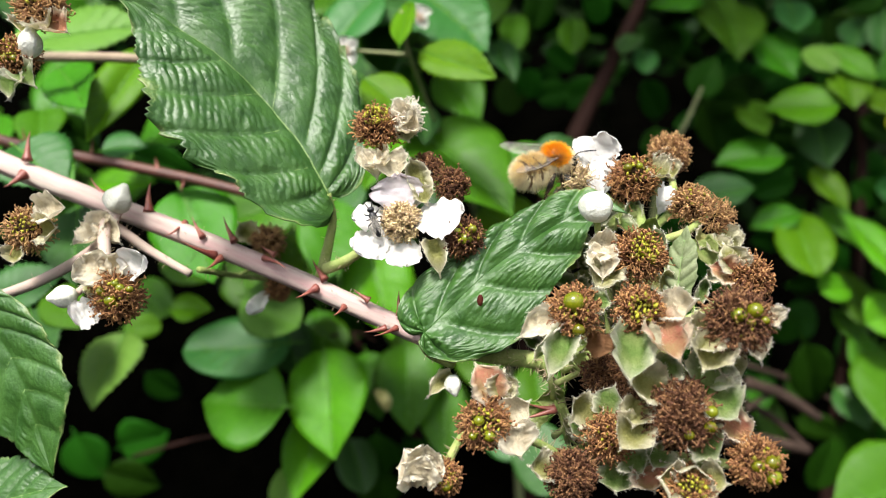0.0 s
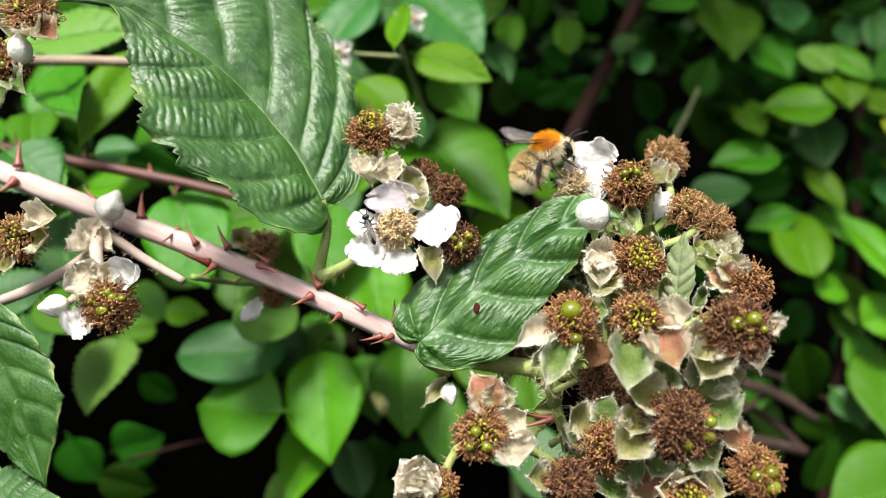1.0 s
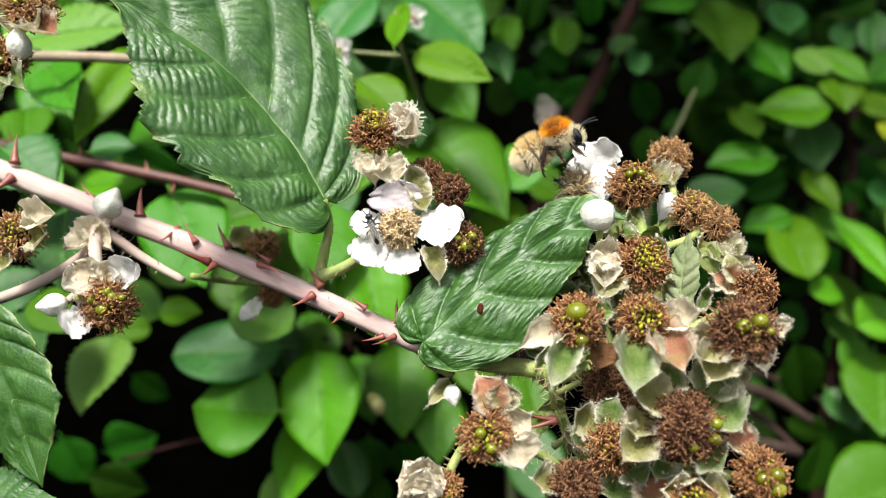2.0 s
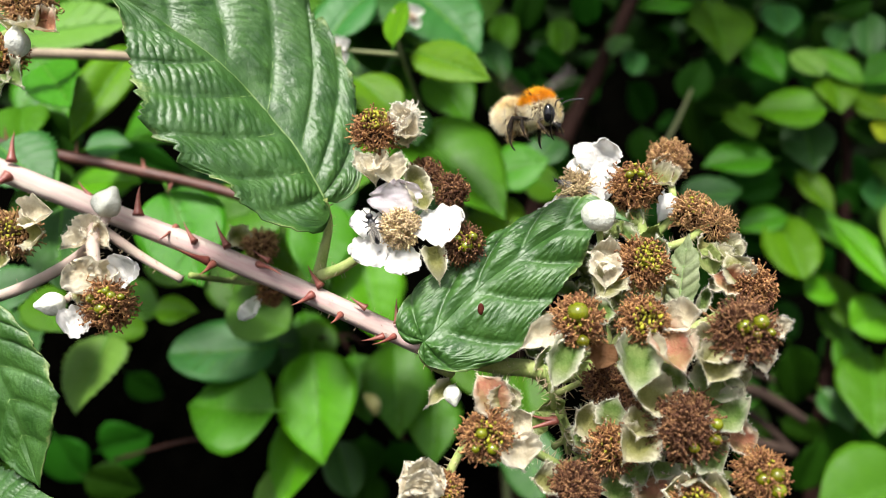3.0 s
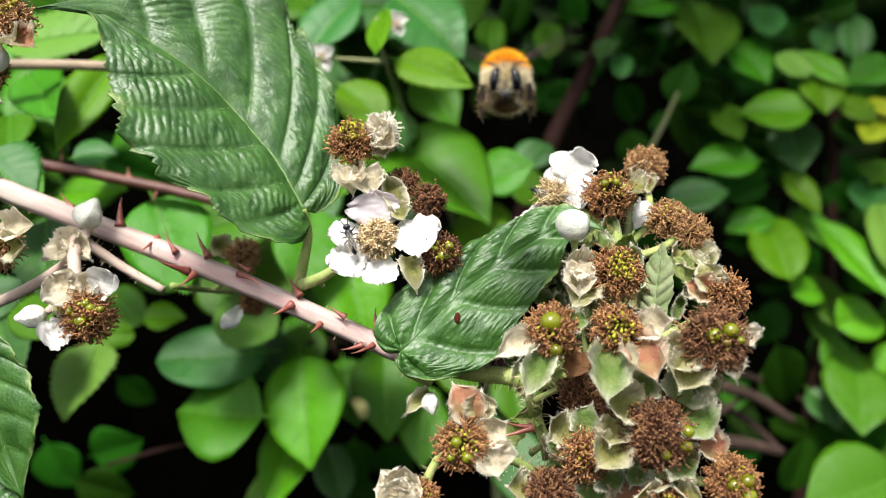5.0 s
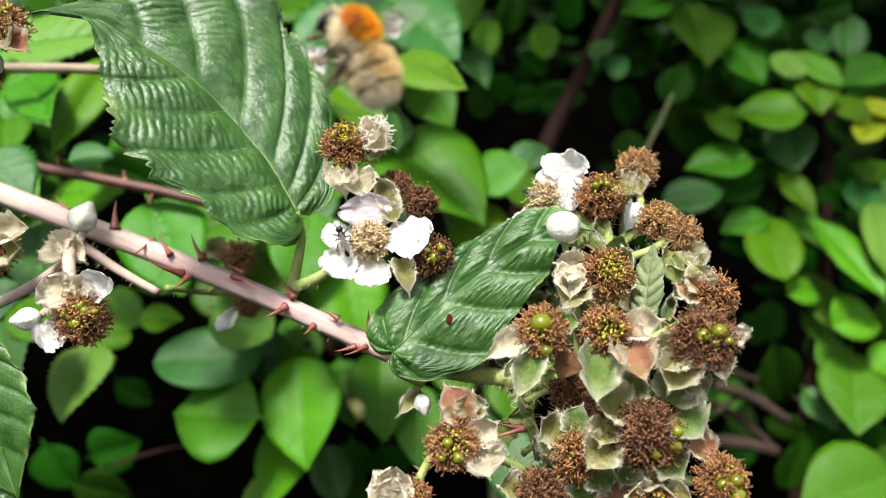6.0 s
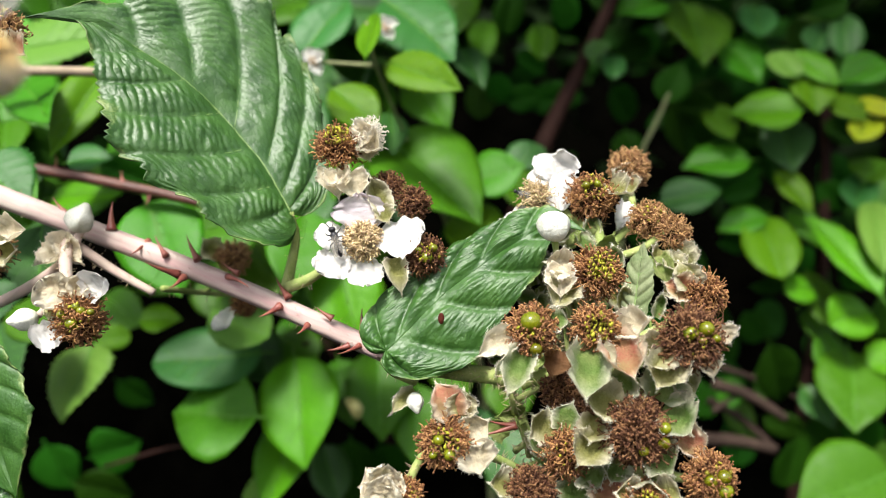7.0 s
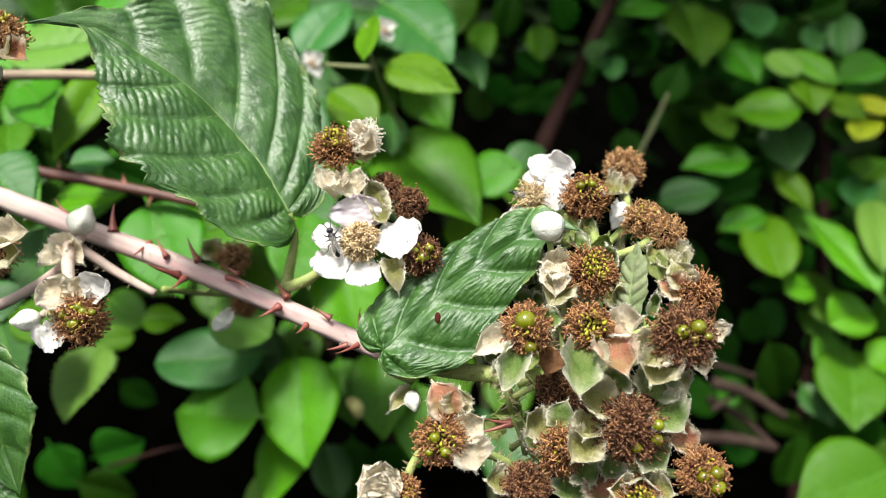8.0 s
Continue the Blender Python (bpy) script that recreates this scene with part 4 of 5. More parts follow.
# the large leaf and its stalk
leaf(spray, (-25.0, 155.0, 9.8), (-71.5, 141.0, 46.4), (0.0, -1, 0.85),
                left=((0, 0, .05, 150), (.04, 0, .12, 116), (.09, 0, .2, 82), (.15, .02, .27, 57), (.25, .06, .33, 48), (.35, .15, .415, 48),
                      (.45, .26, .45, 48), (.55, .36, .41, 48), (.65, .48, .32, 48), (.78, .6, .237, 48), (.9, .75, .125, 45), (1, 1, 0, 20)),
                right=((0, 0, .05, 154), (.04, 0, .12, 122), (.09, 0, .25, 89), (.15, .01, .345, 80), (.22, .03, .476, 73), (.29, .06, .58, 66),
                       (.36, .1, .63, 60), (.44, .16, .66, 59), (.52, .25, .61, 56), (.64, .4, .5, 49), (.78, .6, .3, 42), (.9, .78, .12, 40), (1, 1, 0, 20)),
                bow=((0, 0), (.18, -.095), (.4, -.165), (.6, -.167), (.75, -.163), (.85, -.148), (1, 0)),
                veins=7, rows=12, cols=84, droop=0.0, fold=0.09, curl=0.06, tooth=0.065, wave=0.03, rim_curl=0.05, pleat=0.011, quilt=0.013, vein_size=0.17,
                label="large dark green toothed bramble leaf with sunken veins")
stalk("leaf_stalk", [(-25.0, 155.0, 9.8), (-24.3, 157.0, 4.7), (-25.8, 158.0, -2.2), (-27.2, 159.0, -7.5)], [0.7, 0.8, 1.1, 1.3], PEDUNCLE, spray, "pale green leaf stalk", bristles=30)

# the leaf over the cluster's foot
mid_leaf = leaf(spray, (-4.4, 142.0, -17.4), (34.0, 145.0, 4.8), (0.0, -1, 0.48),
                left=((0, 0, 0.05, 160), (0.17, 0, 0.146, 117), (0.27, 0, 0.219, 82), (0.326, 0, 0.287, 62), (0.363, 0, 0.354, 47), (0.388,
                      0, 0.458, 38), (0.439, 0.065, 0.484, 33), (0.553, 0.255, 0.378, 33), (0.639, 0.398, 0.316, 33), (0.715, 0.526, 0.273,
                      33), (0.798, 0.663, 0.221, 33), (0.89, 0.817, 0.137, 33), (0.97, 0.95, 0.039, 33), (1, 1, 0, 20)),
                right=((0, 0, 0.043, 150), (0.21, 0, 0.12, 98), (0.295, 0, 0.189, 70), (0.352, 0, 0.261, 50), (0.378, 0, 0.373, 41), (0.696,
                       0.493, 0.289, 33), (0.867, 0.778, 0.122, 33), (1, 1, 0, 20)),
                bow=((0, 0), (.04, .012), (.18, .05), (.35, .09), (.6, .118), (.8, .122), (.9, .11), (1, 0)),
                veins=7, rows=12, cols=70, droop=0.0, fold=-0.22, curl=0.05, tooth=0.035, wave=0.02, seed=3.0, pleat=0.03, quilt=0.018, ridges=13, vein_size=0.15,
                label="dark green bramble leaf with a small brown spot")
stalk("leaf_stalk", [(-4.4, 143.0, -17.4), (-4.2, 145.0, -21.2), (0.7, 148.0, -24.1)], [0.9, 0.9, 1.2], PEDUNCLE, spray, "pale green leaf stalk", bristles=20)
bm = bmesh.new()
spot = min((PLACE[mid_leaf] @ v.co for v in mid_leaf.data.vertices), key=lambda p: (p.x - 0.006) ** 2 + (p.z - 1.1887) ** 2)
ball(bm, spot + Vector((0, -0.0003, 0.0001)), (0.0006, 0.00035, 0.0011), None, 12, 8, 0.2)
part("leaf_spot", bm, SPOT, mid_leaf, "small dark red-brown spot")

# flowers by the large leaf
h = head(spray, (-14.2, 149.0, 22.4), 5.27, (0.1, -0.8, 0.7), STAMEN, 150, styles=20)
stamens(h, mm((-8.7, 151.0, 24.4)), 4.00/1000, Vector((0.5, -0.6, 0.5)), 70, STAMEN_WHITE, fat=0.13, anther=0.22, reach=1.15, name="fresh_stamen_tuft", label="pale fresh stamens")
for b, t, w in (((-9.8, 149.0, 22.6), (-6.3, 148.0, 25.7), 6), ((-9.8, 149.0, 22.1), (-5.7, 148.0, 21.4), 6), ((-9.3, 150.0, 22.8), (-8.0, 150.0, 19.8), 5), ((-15.4, 150.0, 17.8), (-14.0, 147.0, 12.6), 7), ((-12.0, 149.0, 17.1), (-10.2, 147.0, 12.0), 7), ((-13.4, 147.0, 16.3), (-15.5, 146.0, 14.1), 5)):
    scale_leaf(h, b, t, w, (0, -1, 0.7), WITHERED, ruffle=0.2)
head(spray, (-4.7, 153.0, 14.5), 4.06, (0, -1, 0.4), STAMEN_DARK, 110, styles=0)
head(spray, (0.7, 151.0, 11.0), 4.00, (0.3, -1, 0.2), STAMEN_DARK, 110, styles=0)
open_flower = head(spray, (-9.1, 146.0, 3.6), 4.3, (-0.05, -1, 0.25), STAMEN_PALE, 210, styles=0, core=SEPAL, label="open white bramble flower with pale stamens")
for b, t, w, m in (((-9.5, 148.0, 5.0), (-9.9, 147.0, 12.8), 11.5, PETAL_PINK), ((-6.6, 147.0, 4.2), (3.0, 145.0, 4.0), 11.5, PETAL), ((-11.8, 147.0, 1.9), (-17.8, 145.0, -2.6), 8.5, PETAL),
                   ((-8.9, 147.0, 0.8), (-8.3, 144.0, -6.0), 8.5, PETAL), ((-12.4, 148.0, 4.9), (-18.8, 147.0, 4.6), 7.5, PETAL)):
    scale_leaf(open_flower, b, t, w, (0, -1, 0.8), m, "petal", cup=0.2, ruffle=0.16, bend=0.05)
scale_leaf(open_flower, (-3.1, 146.0, 0.1), (-1.7, 143.0, -5.4), 5, (0, -1, 0.6), SEPAL)
scale_leaf(open_flower, (-4.8, 149.0, 8.9), (-7.9, 149.0, 15.5), 5, (0, -1, 0.6), SEPAL)
scale_leaf(open_flower, (-5.9, 148.0, 9.9), (-4.2, 147.0, 7.1), 4.5, (0, -1, 0.6), SEPAL)
head(spray, (3.0, 146.0, 0.6), 4.52, (0.3, -1, 0.1), STAMEN_DARK, 130, styles=8, big=((0.3, -0.4, 1.25), (1.6, 1.4, 0.9), (-1.2, 1.0, 0.8)))
stalk("flower_stalk", [(-25.9, 157.0, -5.7), (-20.9, 154.0, -3.9), (-15.0, 152.0, 0.1), (-10.5, 152.0, 4.6)], [1.3, 1.1, 0.9, 0.8], PEDUNCLE, spray, bristles=30)
stalk("flower_stalk", [(-15.0, 152.0, 0.1), (-10.7, 154.0, 10.3), (-13.3, 152.0, 16.9)], [0.8, 0.7, 0.7], PEDUNCLE, spray, bristles=20)

# side shoots with spent flowers
stalk("side_shoot", [(-99.4, 160.0, -12.3), (-86.6, 158.0, -8.0), (-76.1, 158.0, -2.2), (-72.0, 158.0, 2.4), (-70.6, 160.0, 6.6)], [1.2, 1.2, 1.2, 1.1, 0.8], WOOLLY, spray, bristles=30)
stalk("side_shoot", [(-71.8, 160.0, 3.7), (-64.9, 162.0, -1.7), (-55.3, 160.0, -6.7)], [1.1, 1.0, 0.8], WOOLLY, spray, bristles=30)
stalk("side_shoot", [(-72.6, 158.0, 4.8), (-70.1, 152.0, 0.1), (-65.2, 143.0, -6.2)], [1.2, 1.3, 1.1], WOOLLY, spray, bristles=120, long=1.0)
flower_bud(spray, (-70.4, 159.0, 9.0), 3.16, (0.5, -0.2, 0.8), tall=0.88)
scale_leaf(spray, (-73.3, 157.0, 4.7), (-67.9, 154.0, 0.1), 5, (0, -1, 0.6), WITHERED, "bract", ruffle=0.3)
scale_leaf(spray, (-71.0, 157.0, 5.3), (-75.8, 155.0, -1.0), 5, (0, -1, 0.6), WITHERED, "bract", ruffle=0.3)
h = head(spray, (-61.7, 140.0, -10.3), 5.67, (0.1, -1, 0.2), STAMEN, 160, styles=8, big=((-0.2, -0.7, 1.15), (-2.0, 1.0, 0.9), (1.6, 1.6, 0.9), (0.6, 2.4, 0.8), (3.4, 1.4, 0.7)))
for b, t, w, m in (((-64.0, 141.0, -8.2), (-68.7, 140.0, -3.0), 7.5, WITHERED), ((-59.8, 141.0, -7.0), (-55.5, 140.0, -3.0), 7, PETAL), ((-62.6, 142.0, -6.7), (-61.9, 141.0, -2.2), 6, WITHERED), ((-64.3, 141.0, -12.4), (-68.5, 139.0, -16.1), 8, PETAL), ((-66.3, 142.0, -8.8), (-68.9, 141.0, -8.2), 6, SEPAL)):
    scale_leaf(h, b, t, w, (0, -1, 0.5), m, "petal" if m in (PETAL, WITHERED) else "sepal", ruffle=0.3)
flower_bud(spray, (-72.4, 141.0, -10.4), 2.28, (-0.9, -0.3, -0.1), tall=1.0)
stalk("bud_stalk", [(-70.5, 142.0, -9.8), (-69.8, 146.0, -7.4), (-70.4, 152.0, -3.2)], [0.7, 0.6, 0.7], WOOLLY, spray)
h = head(spray, (-84.6, 150.0, 2.5), 5.30, (0.1, -1, 0.2), STAMEN_TAN, 130, styles=12)
scale_leaf(h, (-82.2, 149.0, 5.0), (-75.8, 147.0, 6.8), 7, (0.2, -1, 0.4), WITHERED, "petal", ruffle=0.12)
scale_leaf(h, (-80.5, 148.0, 2.3), (-76.9, 147.0, 2.8), 7, (0.2, -1, 0.1), SEPAL, ruffle=0.12)
scale_leaf(h, (-86.0, 149.0, -1.0), (-86.3, 148.0, -4.3), 5, (0, -1, 0.1), SEPAL)
h = head(spray, (-43.1, 178.0, 0.5), 4.72, (0.2, -1, 0.2), STAMEN_TAN, 90, styles=0)
scale_leaf(h, (-46.4, 178.0, 0.1), (-50.1, 178.0, 4.1), 6, (0, -1, 0.7), SEPAL)
h = head(spray, (-41.4, 180.0, -10.7), 3.71, (0.3, -1, -0.4), STAMEN, 80, styles=0)
scale_leaf(h, (-43.6, 180.0, -11.8), (-46.1, 178.0, -17.6), 5, (-0.4, -1, 0.1), PETAL, "petal", ruffle=0.12)
stalk("flower_stalk", [(-53.5, 160.0, -5.8), (-48.6, 172.0, -7.5), (-43.4, 182.0, -8.6)], [0.7, 0.6, 0.6], PEDUNCLE, spray, bristles=30, long=1.6)
stalk("flower_stalk", [(-48.6, 172.0, -7.5), (-44.3, 180.0, -3.8), (-42.9, 180.0, -1.2)], [0.5, 0.5, 0.5], PEDUNCLE, spray, bristles=20, long=1.4)

# a second cane's flowers at the upper edge
upper = thing("bramble_spray", mm((-86.2, 142.0, 39.8)), "bramble shoot tip with spent flowers and pale sepals", "bramble")
stalk("flower_stalk", [(-97.2, 146.0, 30.2), (-90.7, 146.0, 35.6), (-83.7, 145.0, 39.6), (-78.9, 144.0, 42.0)], [1.2, 1.1, 0.9, 0.8], PEDUNCLE, upper, bristles=30)
h = head(upper, (-77.0, 141.0, 44.5), 5.40, (0.1, -0.8, 0.7), STAMEN_TAN, 140, styles=16)
for b, t, w, m in (((-74.6, 140.0, 40.8), (-70.8, 139.0, 38.8), 6, SEPAL_PINK), ((-76.7, 140.0, 40.8), (-73.4, 138.0, 39.2), 6, SEPAL), ((-78.8, 140.0, 40.5), (-79.2, 139.0, 39.0), 6, SEPAL)):
    scale_leaf(h, b, t, w, (0, -1, 0.55), m)
flower_bud(upper, (-78.0, 139.0, 36.7), 2.35, (0.2, -0.3, 0.7), tall=1.1)
h = head(upper, (-81.3, 140.0, 34.6), 4.54, (0.1, -0.9, 0.4), STAMEN, 120, styles=8, big=((1.2, -0.8, 0.9), (-0.6, -0.8, 0.9)))
for b, t, w, m in (((-79.7, 139.0, 31.3), (-76.6, 137.0, 29.4), 6, SEPAL_GREEN), ((-80.3, 139.0, 30.8), (-81.1, 137.0, 27.1), 7, SEPAL_GREEN)):
    scale_leaf(h, b, t, w, (0, -1, 0.55), m)

# the lower dark leaf on its own cane
lower = thing("bramble_spray", mm((-104.5, 152.0, -13.3)), "dark green bramble leaves hanging from a hidden cane", "bramble")
HANGING = ((0, 0, 0.09, 120), (0.1, 0, 0.224, 70), (0.2, 0, 0.381, 52), (0.3, 0.06, 0.454, 48), (0.45, 0.2, 0.431, 48), (0.6, 0.41, 0.381, 48), (0.75, 0.6, 0.269, 48), (0.87, 0.75, 0.168, 46), (1, 1, 0, 20))
leaf(lower, (-98.1, 155.0, -11.9), (-79.5, 148.0, -46.5), (-0.3, -1, -0.15), left=HANGING, right=HANGING, bow=((0, 0), (.3, .055), (.5, .085), (.7, .045), (.85, .02), (1, 0)),
     veins=7, rows=10, cols=36, droop=0.03, fold=0.02, curl=0.1, tooth=0.035, pleat=0.012, quilt=0.009, seed=5.0, vein_size=0.2,
     label="dark green bramble leaf with pale veins")
leaf(lower, (-103.2, 155.0, -55.8), (-76.7, 148.0, -47.8), (-0.2, -1, 0.8), veins=8, seed=6.0, tooth=0.06, label="dark green toothed bramble leaf")
stalk("leaf_stalk", [(-98.1, 155.0, -11.9), (-104.0, 158.0, -4.5), (-114.7, 165.0, 5.0)], [0.8, 0.8, 1.0], PEDUNCLE, lower)

# ---- the large cluster ----
stalk("cluster_stalk", [(21.1, 146.0, -24.4), (29.7, 146.0, -21.4), (36.4, 147.0, -12.9), (38.2, 150.0, -1.0), (37.9, 153.0, 6.9)], [1.6, 1.5, 1.4, 1.2, 0.9], PEDUNCLE, spray, bristles=90, long=1.8)
stalk("cluster_stalk", [(16.0, 149.0, -23.5), (20.8, 150.0, -28.6), (22.8, 147.0, -34.5), (28.7, 141.0, -40.4), (34.7, 136.0, -43.0)], [0.9, 0.9, 0.85, 0.9, 0.9], PEDUNCLE, spray, bristles=150, long=2.0)
stalk("cluster_stalk", [(28.6, 146.0, -21.4), (41.7, 143.0, -16.7), (49.1, 140.0, -12.3), (52.2, 140.0, -8.1)], [1.3, 1.2, 1.0, 0.9], PEDUNCLE, spray, bristles=60, long=1.6)
stalk("cluster_stalk", [(29.7, 146.0, -21.4), (37.7, 140.0, -25.7), (41.7, 136.0, -29.9)], [1.2, 1.2, 1.0], PEDUNCLE, spray, bristles=60, long=1.6)
stalk("cluster_stalk", [(28.0, 138.0, -39.5), (39.1, 134.0, -38.4), (51.3, 130.0, -39.2)], [1.1, 1.0, 0.8], PEDUNCLE, spray, bristles=60, long=1.6)
stalk("cluster_stalk", [(21.2, 140.0, -40.1), (14.6, 136.0, -36.0), (8.4, 132.0, -33.9)], [0.8, 0.8, 0.8], PEDUNCLE, spray, bristles=60, long=1.8)
stalk("cluster_stalk", [(7.8, 140.0, -26.7), (6.1, 135.0, -29.7), (1.6, 133.0, -36.1), (-0.4, 132.0, -39.8)], [0.7, 0.8, 0.8, 0.8], PEDUNCLE, spray, bristles=60, long=1.8)
stalk("cluster_stalk", [(37.9, 151.0, 0.1), (46.7, 160.0, 7.2), (48.3, 169.0, 17.5)], [0.8, 0.8, 0.7], PEDUNCLE, spray, bristles=30)
stalk("cluster_stalk", [(38.2, 150.0, -1.0), (46.0, 150.0, 1.2), (50.7, 151.0, 4.6)], [0.9, 0.8, 0.7], PEDUNCLE, spray, bristles=50)
stalk("cluster_stalk", [(37.6, 152.0, 4.6), (31.7, 156.0, 9.3), (28.4, 157.0, 14.0)], [0.8, 0.8, 0.7], PEDUNCLE, spray, bristles=30)
stalk("bud_stalk", [(29.5, 145.0, -3.1), (27.8, 141.0, 1.1), (27.2, 139.0, 4.2)], [0.6, 0.6, 0.7], PEDUNCLE, spray, bristles=16)
flower_bud(spray, (27.0, 138.0, 5.7), 3.35, (0.1, -0.3, 1), tall=0.84, point=0.0)

# top: white flower, round brown heads
h = head(spray, (26.4, 156.0, 12.8), 3.0, (-0.6, -1, 0.2), STAMEN_PALE, 60, styles=0, core=SEPAL, label="white flower with pale tan stamens")
stamens(h, mm((26.0, 155.0, 12.2)), 4.7/1000, Vector((-0.8, -1, 0.1)), 34, STAMEN_PALE, spread=0.95, fat=0.12, anther=0.25, reach=1.05, name="fresh_stamen_tuft", label="long pale stamens")
for b, t, w in (((30.4, 157.0, 15.6), (27.4, 156.0, 21.4), 7.5), ((30.8, 157.0, 16.0), (32.8, 156.0, 21.6), 7.5), ((30.4, 156.0, 17.4), (30.6, 153.0, 9.4), 5.5), ((29.2, 157.0, 15.6), (25.0, 156.0, 17.6), 6),
                ((31.4, 156.0, 16.4), (34.6, 155.0, 14.6), 5.5)):
    scale_leaf(h, b, t, w, (0, -1, 1.1), PETAL, "petal", cup=0.12, ruffle=0.1, bend=0.05)
for b, t, w in (((23.8, 156.0, 8.6), (17.8, 155.0, 6.8), 3.2), ((25.4, 156.0, 9.0), (21.4, 155.0, 9.4), 2.6)):
    scale_leaf(h, b, t, w, (0, -0.8, 0.8), PETAL, "petal", ruffle=0.3)
h = head(spray, (36.7, 152.0, 12.2), 5.60, (0, -0.85, 0.5), STAMEN, 160, styles=12, big=((-1.6, 1.9, 0.9), (0.6, 2.2, 0.8)))
scale_leaf(h, (40.1, 153.0, 14.2), (43.1, 151.0, 11.8), 6, (0.3, -1, 0.3), SEPAL)
h = head(spray, (48.2, 168.0, 19.2), 5.20, (0.2, -1, 0.4), STAMEN_TAN, 170, styles=0)
scale_leaf(h, (46.2, 167.0, 16.1), (43.5, 166.0, 18.2), 6, (0, -1, 0.5), SEPAL)
scale_leaf(h, (45.2, 160.0, 11.3), (43.0, 156.0, 5.9), 5, (0.2, -1, 0.2), PETAL, "petal")
scale_leaf(h, (46.6, 166.0, 15.4), (47.8, 164.0, 13.2), 6, (0, -1, 0.6), SEPAL)
h = head(spray, (48.2, 152.0, 7.1), 4.70, (0, -0.9, 0.5), STAMEN_TAN, 130, styles=6)
stamens(h, mm((52.0, 150.0, 4.5)), 4.42/1000, Vector((0.6, -0.8, 0.3)), 90, STAMEN_TAN, fat=0.12, anther=0.24, name="fresh_stamen_tuft", label="tan stamens")
for b, t, w in (((49.5, 149.0, 1.2), (47.7, 147.0, -2.1), 5), ((52.2, 149.0, 1.2), (54.8, 147.0, -3.1), 6), ((50.4, 147.0, -1.0), (52.4, 145.0, -3.6), 5)):
    scale_leaf(h, b, t, w, (0.2, -1, 0.2), SEPAL)

# middle
h = head(spray, (34.8, 138.0, -2.9), 5.49, (0.1, -0.9, 0.4), STAMEN, 170, styles=24, big=((1.6, -1.1, 0.8), (-0.2, 0.3, 0.8)))
for b, t, w, m in (((30.3, 139.0, -1.9), (25.7, 139.0, -0.9), 6, WITHERED), ((30.3, 139.0, -5.0), (26.8, 137.0, -8.5), 7, SEPAL), ((28.8, 139.0, -1.4), (27.8, 137.0, -7.0), 6, WITHERED)):
    scale_leaf(h, b, t, w, (-0.3, -1, 0.2), m, ruffle=0.15)
NARROW = ((0, 0, .06, 120), (.15, 0.02, .2, 60), (.4, .25, .3, 45), (.7, .55, .25, 42), (1, 1, 0, 20))
leaf(spray, (42.8, 144.0, -12.6), (45.3, 146.0, 2.8), (-0.8, -1, 0.1), mat=LEAF_YOUNG, vein_mat=VEIN, veins=7, rows=6, cols=12, pleat=0.04, curl=0.9,
     left=NARROW, right=NARROW, seed=9.0, vein_size=0.25,
     label="small crinkled pale young leaf")
h = head(spray, (21.8, 130.0, -12.5), 5.17, (-0.1, -1, 0.2), STAMEN, 170, styles=10, big=((-0.5, 1.7, 1.9), (0.3, -3.0, 1.2)))
for b, t, w, m in (((19.4, 131.0, -13.9), (12.7, 129.0, -16.2), 5.5, WITHERED), ((20.7, 130.0, -15.7), (17.4, 126.0, -22.0), 6, SEPAL_GREEN), ((24.9, 132.0, -11.6), (28.1, 131.0, -11.0), 5, SEPAL_GREEN)):
    scale_leaf(h, b, t, w, (0, -1, 0.5), m)
h = head(spray, (32.9, 130.0, -12.5), 4.98, (0, -1, 0.25), STAMEN, 170, styles=18)
for b, t, w, m in (((31.7, 130.0, -15.2), (30.0, 124.0, -23.2), 8.5, SEPAL_GREEN), ((35.0, 130.0, -14.3), (38.3, 125.0, -19.7), 8.5, SEPAL_PINK), ((36.3, 131.0, -12.9), (42.2, 128.0, -11.4), 6, WITHERED)):
    scale_leaf(h, b, t, w, (0, -1, 0.55), m)
scale_leaf(h, (26.6, 132.0, -16.4), (25.4, 131.0, -20.6), 5, (0, -1, 0.3), DRY, "dry_petal", label="dry orange-brown petal")
h = head(spray, (54.3, 137.0, -7.2), 4.84, (0.4, -1, 0.2), STAMEN, 150, styles=0)
for b, t, w, m in (((51.6, 137.0, -7.0), (47.5, 137.0, -4.9), 6, SEPAL_PINK), ((51.6, 137.0, -6.0), (50.0, 137.0, -1.4), 6, SEPAL)):
    scale_leaf(h, b, t, w, (-0.2, -1, 0.3), m)
h = head(spray, (48.1, 126.0, -13.8), 6.12, (0.2, -1, 0.15), STAMEN_DARK, 210, styles=4, big=((1.6, 1.9, 1.35), (-1.0, 1.2, 1.3), (0.9, -0.2, 0.9), (3.2, 0.2, 0.8)))
for b, t, w, m in (((49.7, 127.0, -17.2), (51.6, 125.0, -20.2), 5, WITHERED), ((44.4, 128.0, -15.0), (40.3, 127.0, -18.6), 8, SEPAL), ((44.9, 128.0, -16.9), (42.0, 125.0, -22.0), 8, SEPAL), ((52.9, 127.0, -12.1), (55.0, 127.0, -14.9), 4, WITHERED)):
    scale_leaf(h, b, t, w, (0.1, -1, 0.5), m)

# foot of the cluster
h = head(spray, (39.0, 127.0, -29.4), 6.6, (0, -1, 0.25), STAMEN_DARK, 260, styles=0, big=((3.9, 1.0, 1.1), (3.7, -1.5, 1.1), (0.3, -2.8, 0.9)))
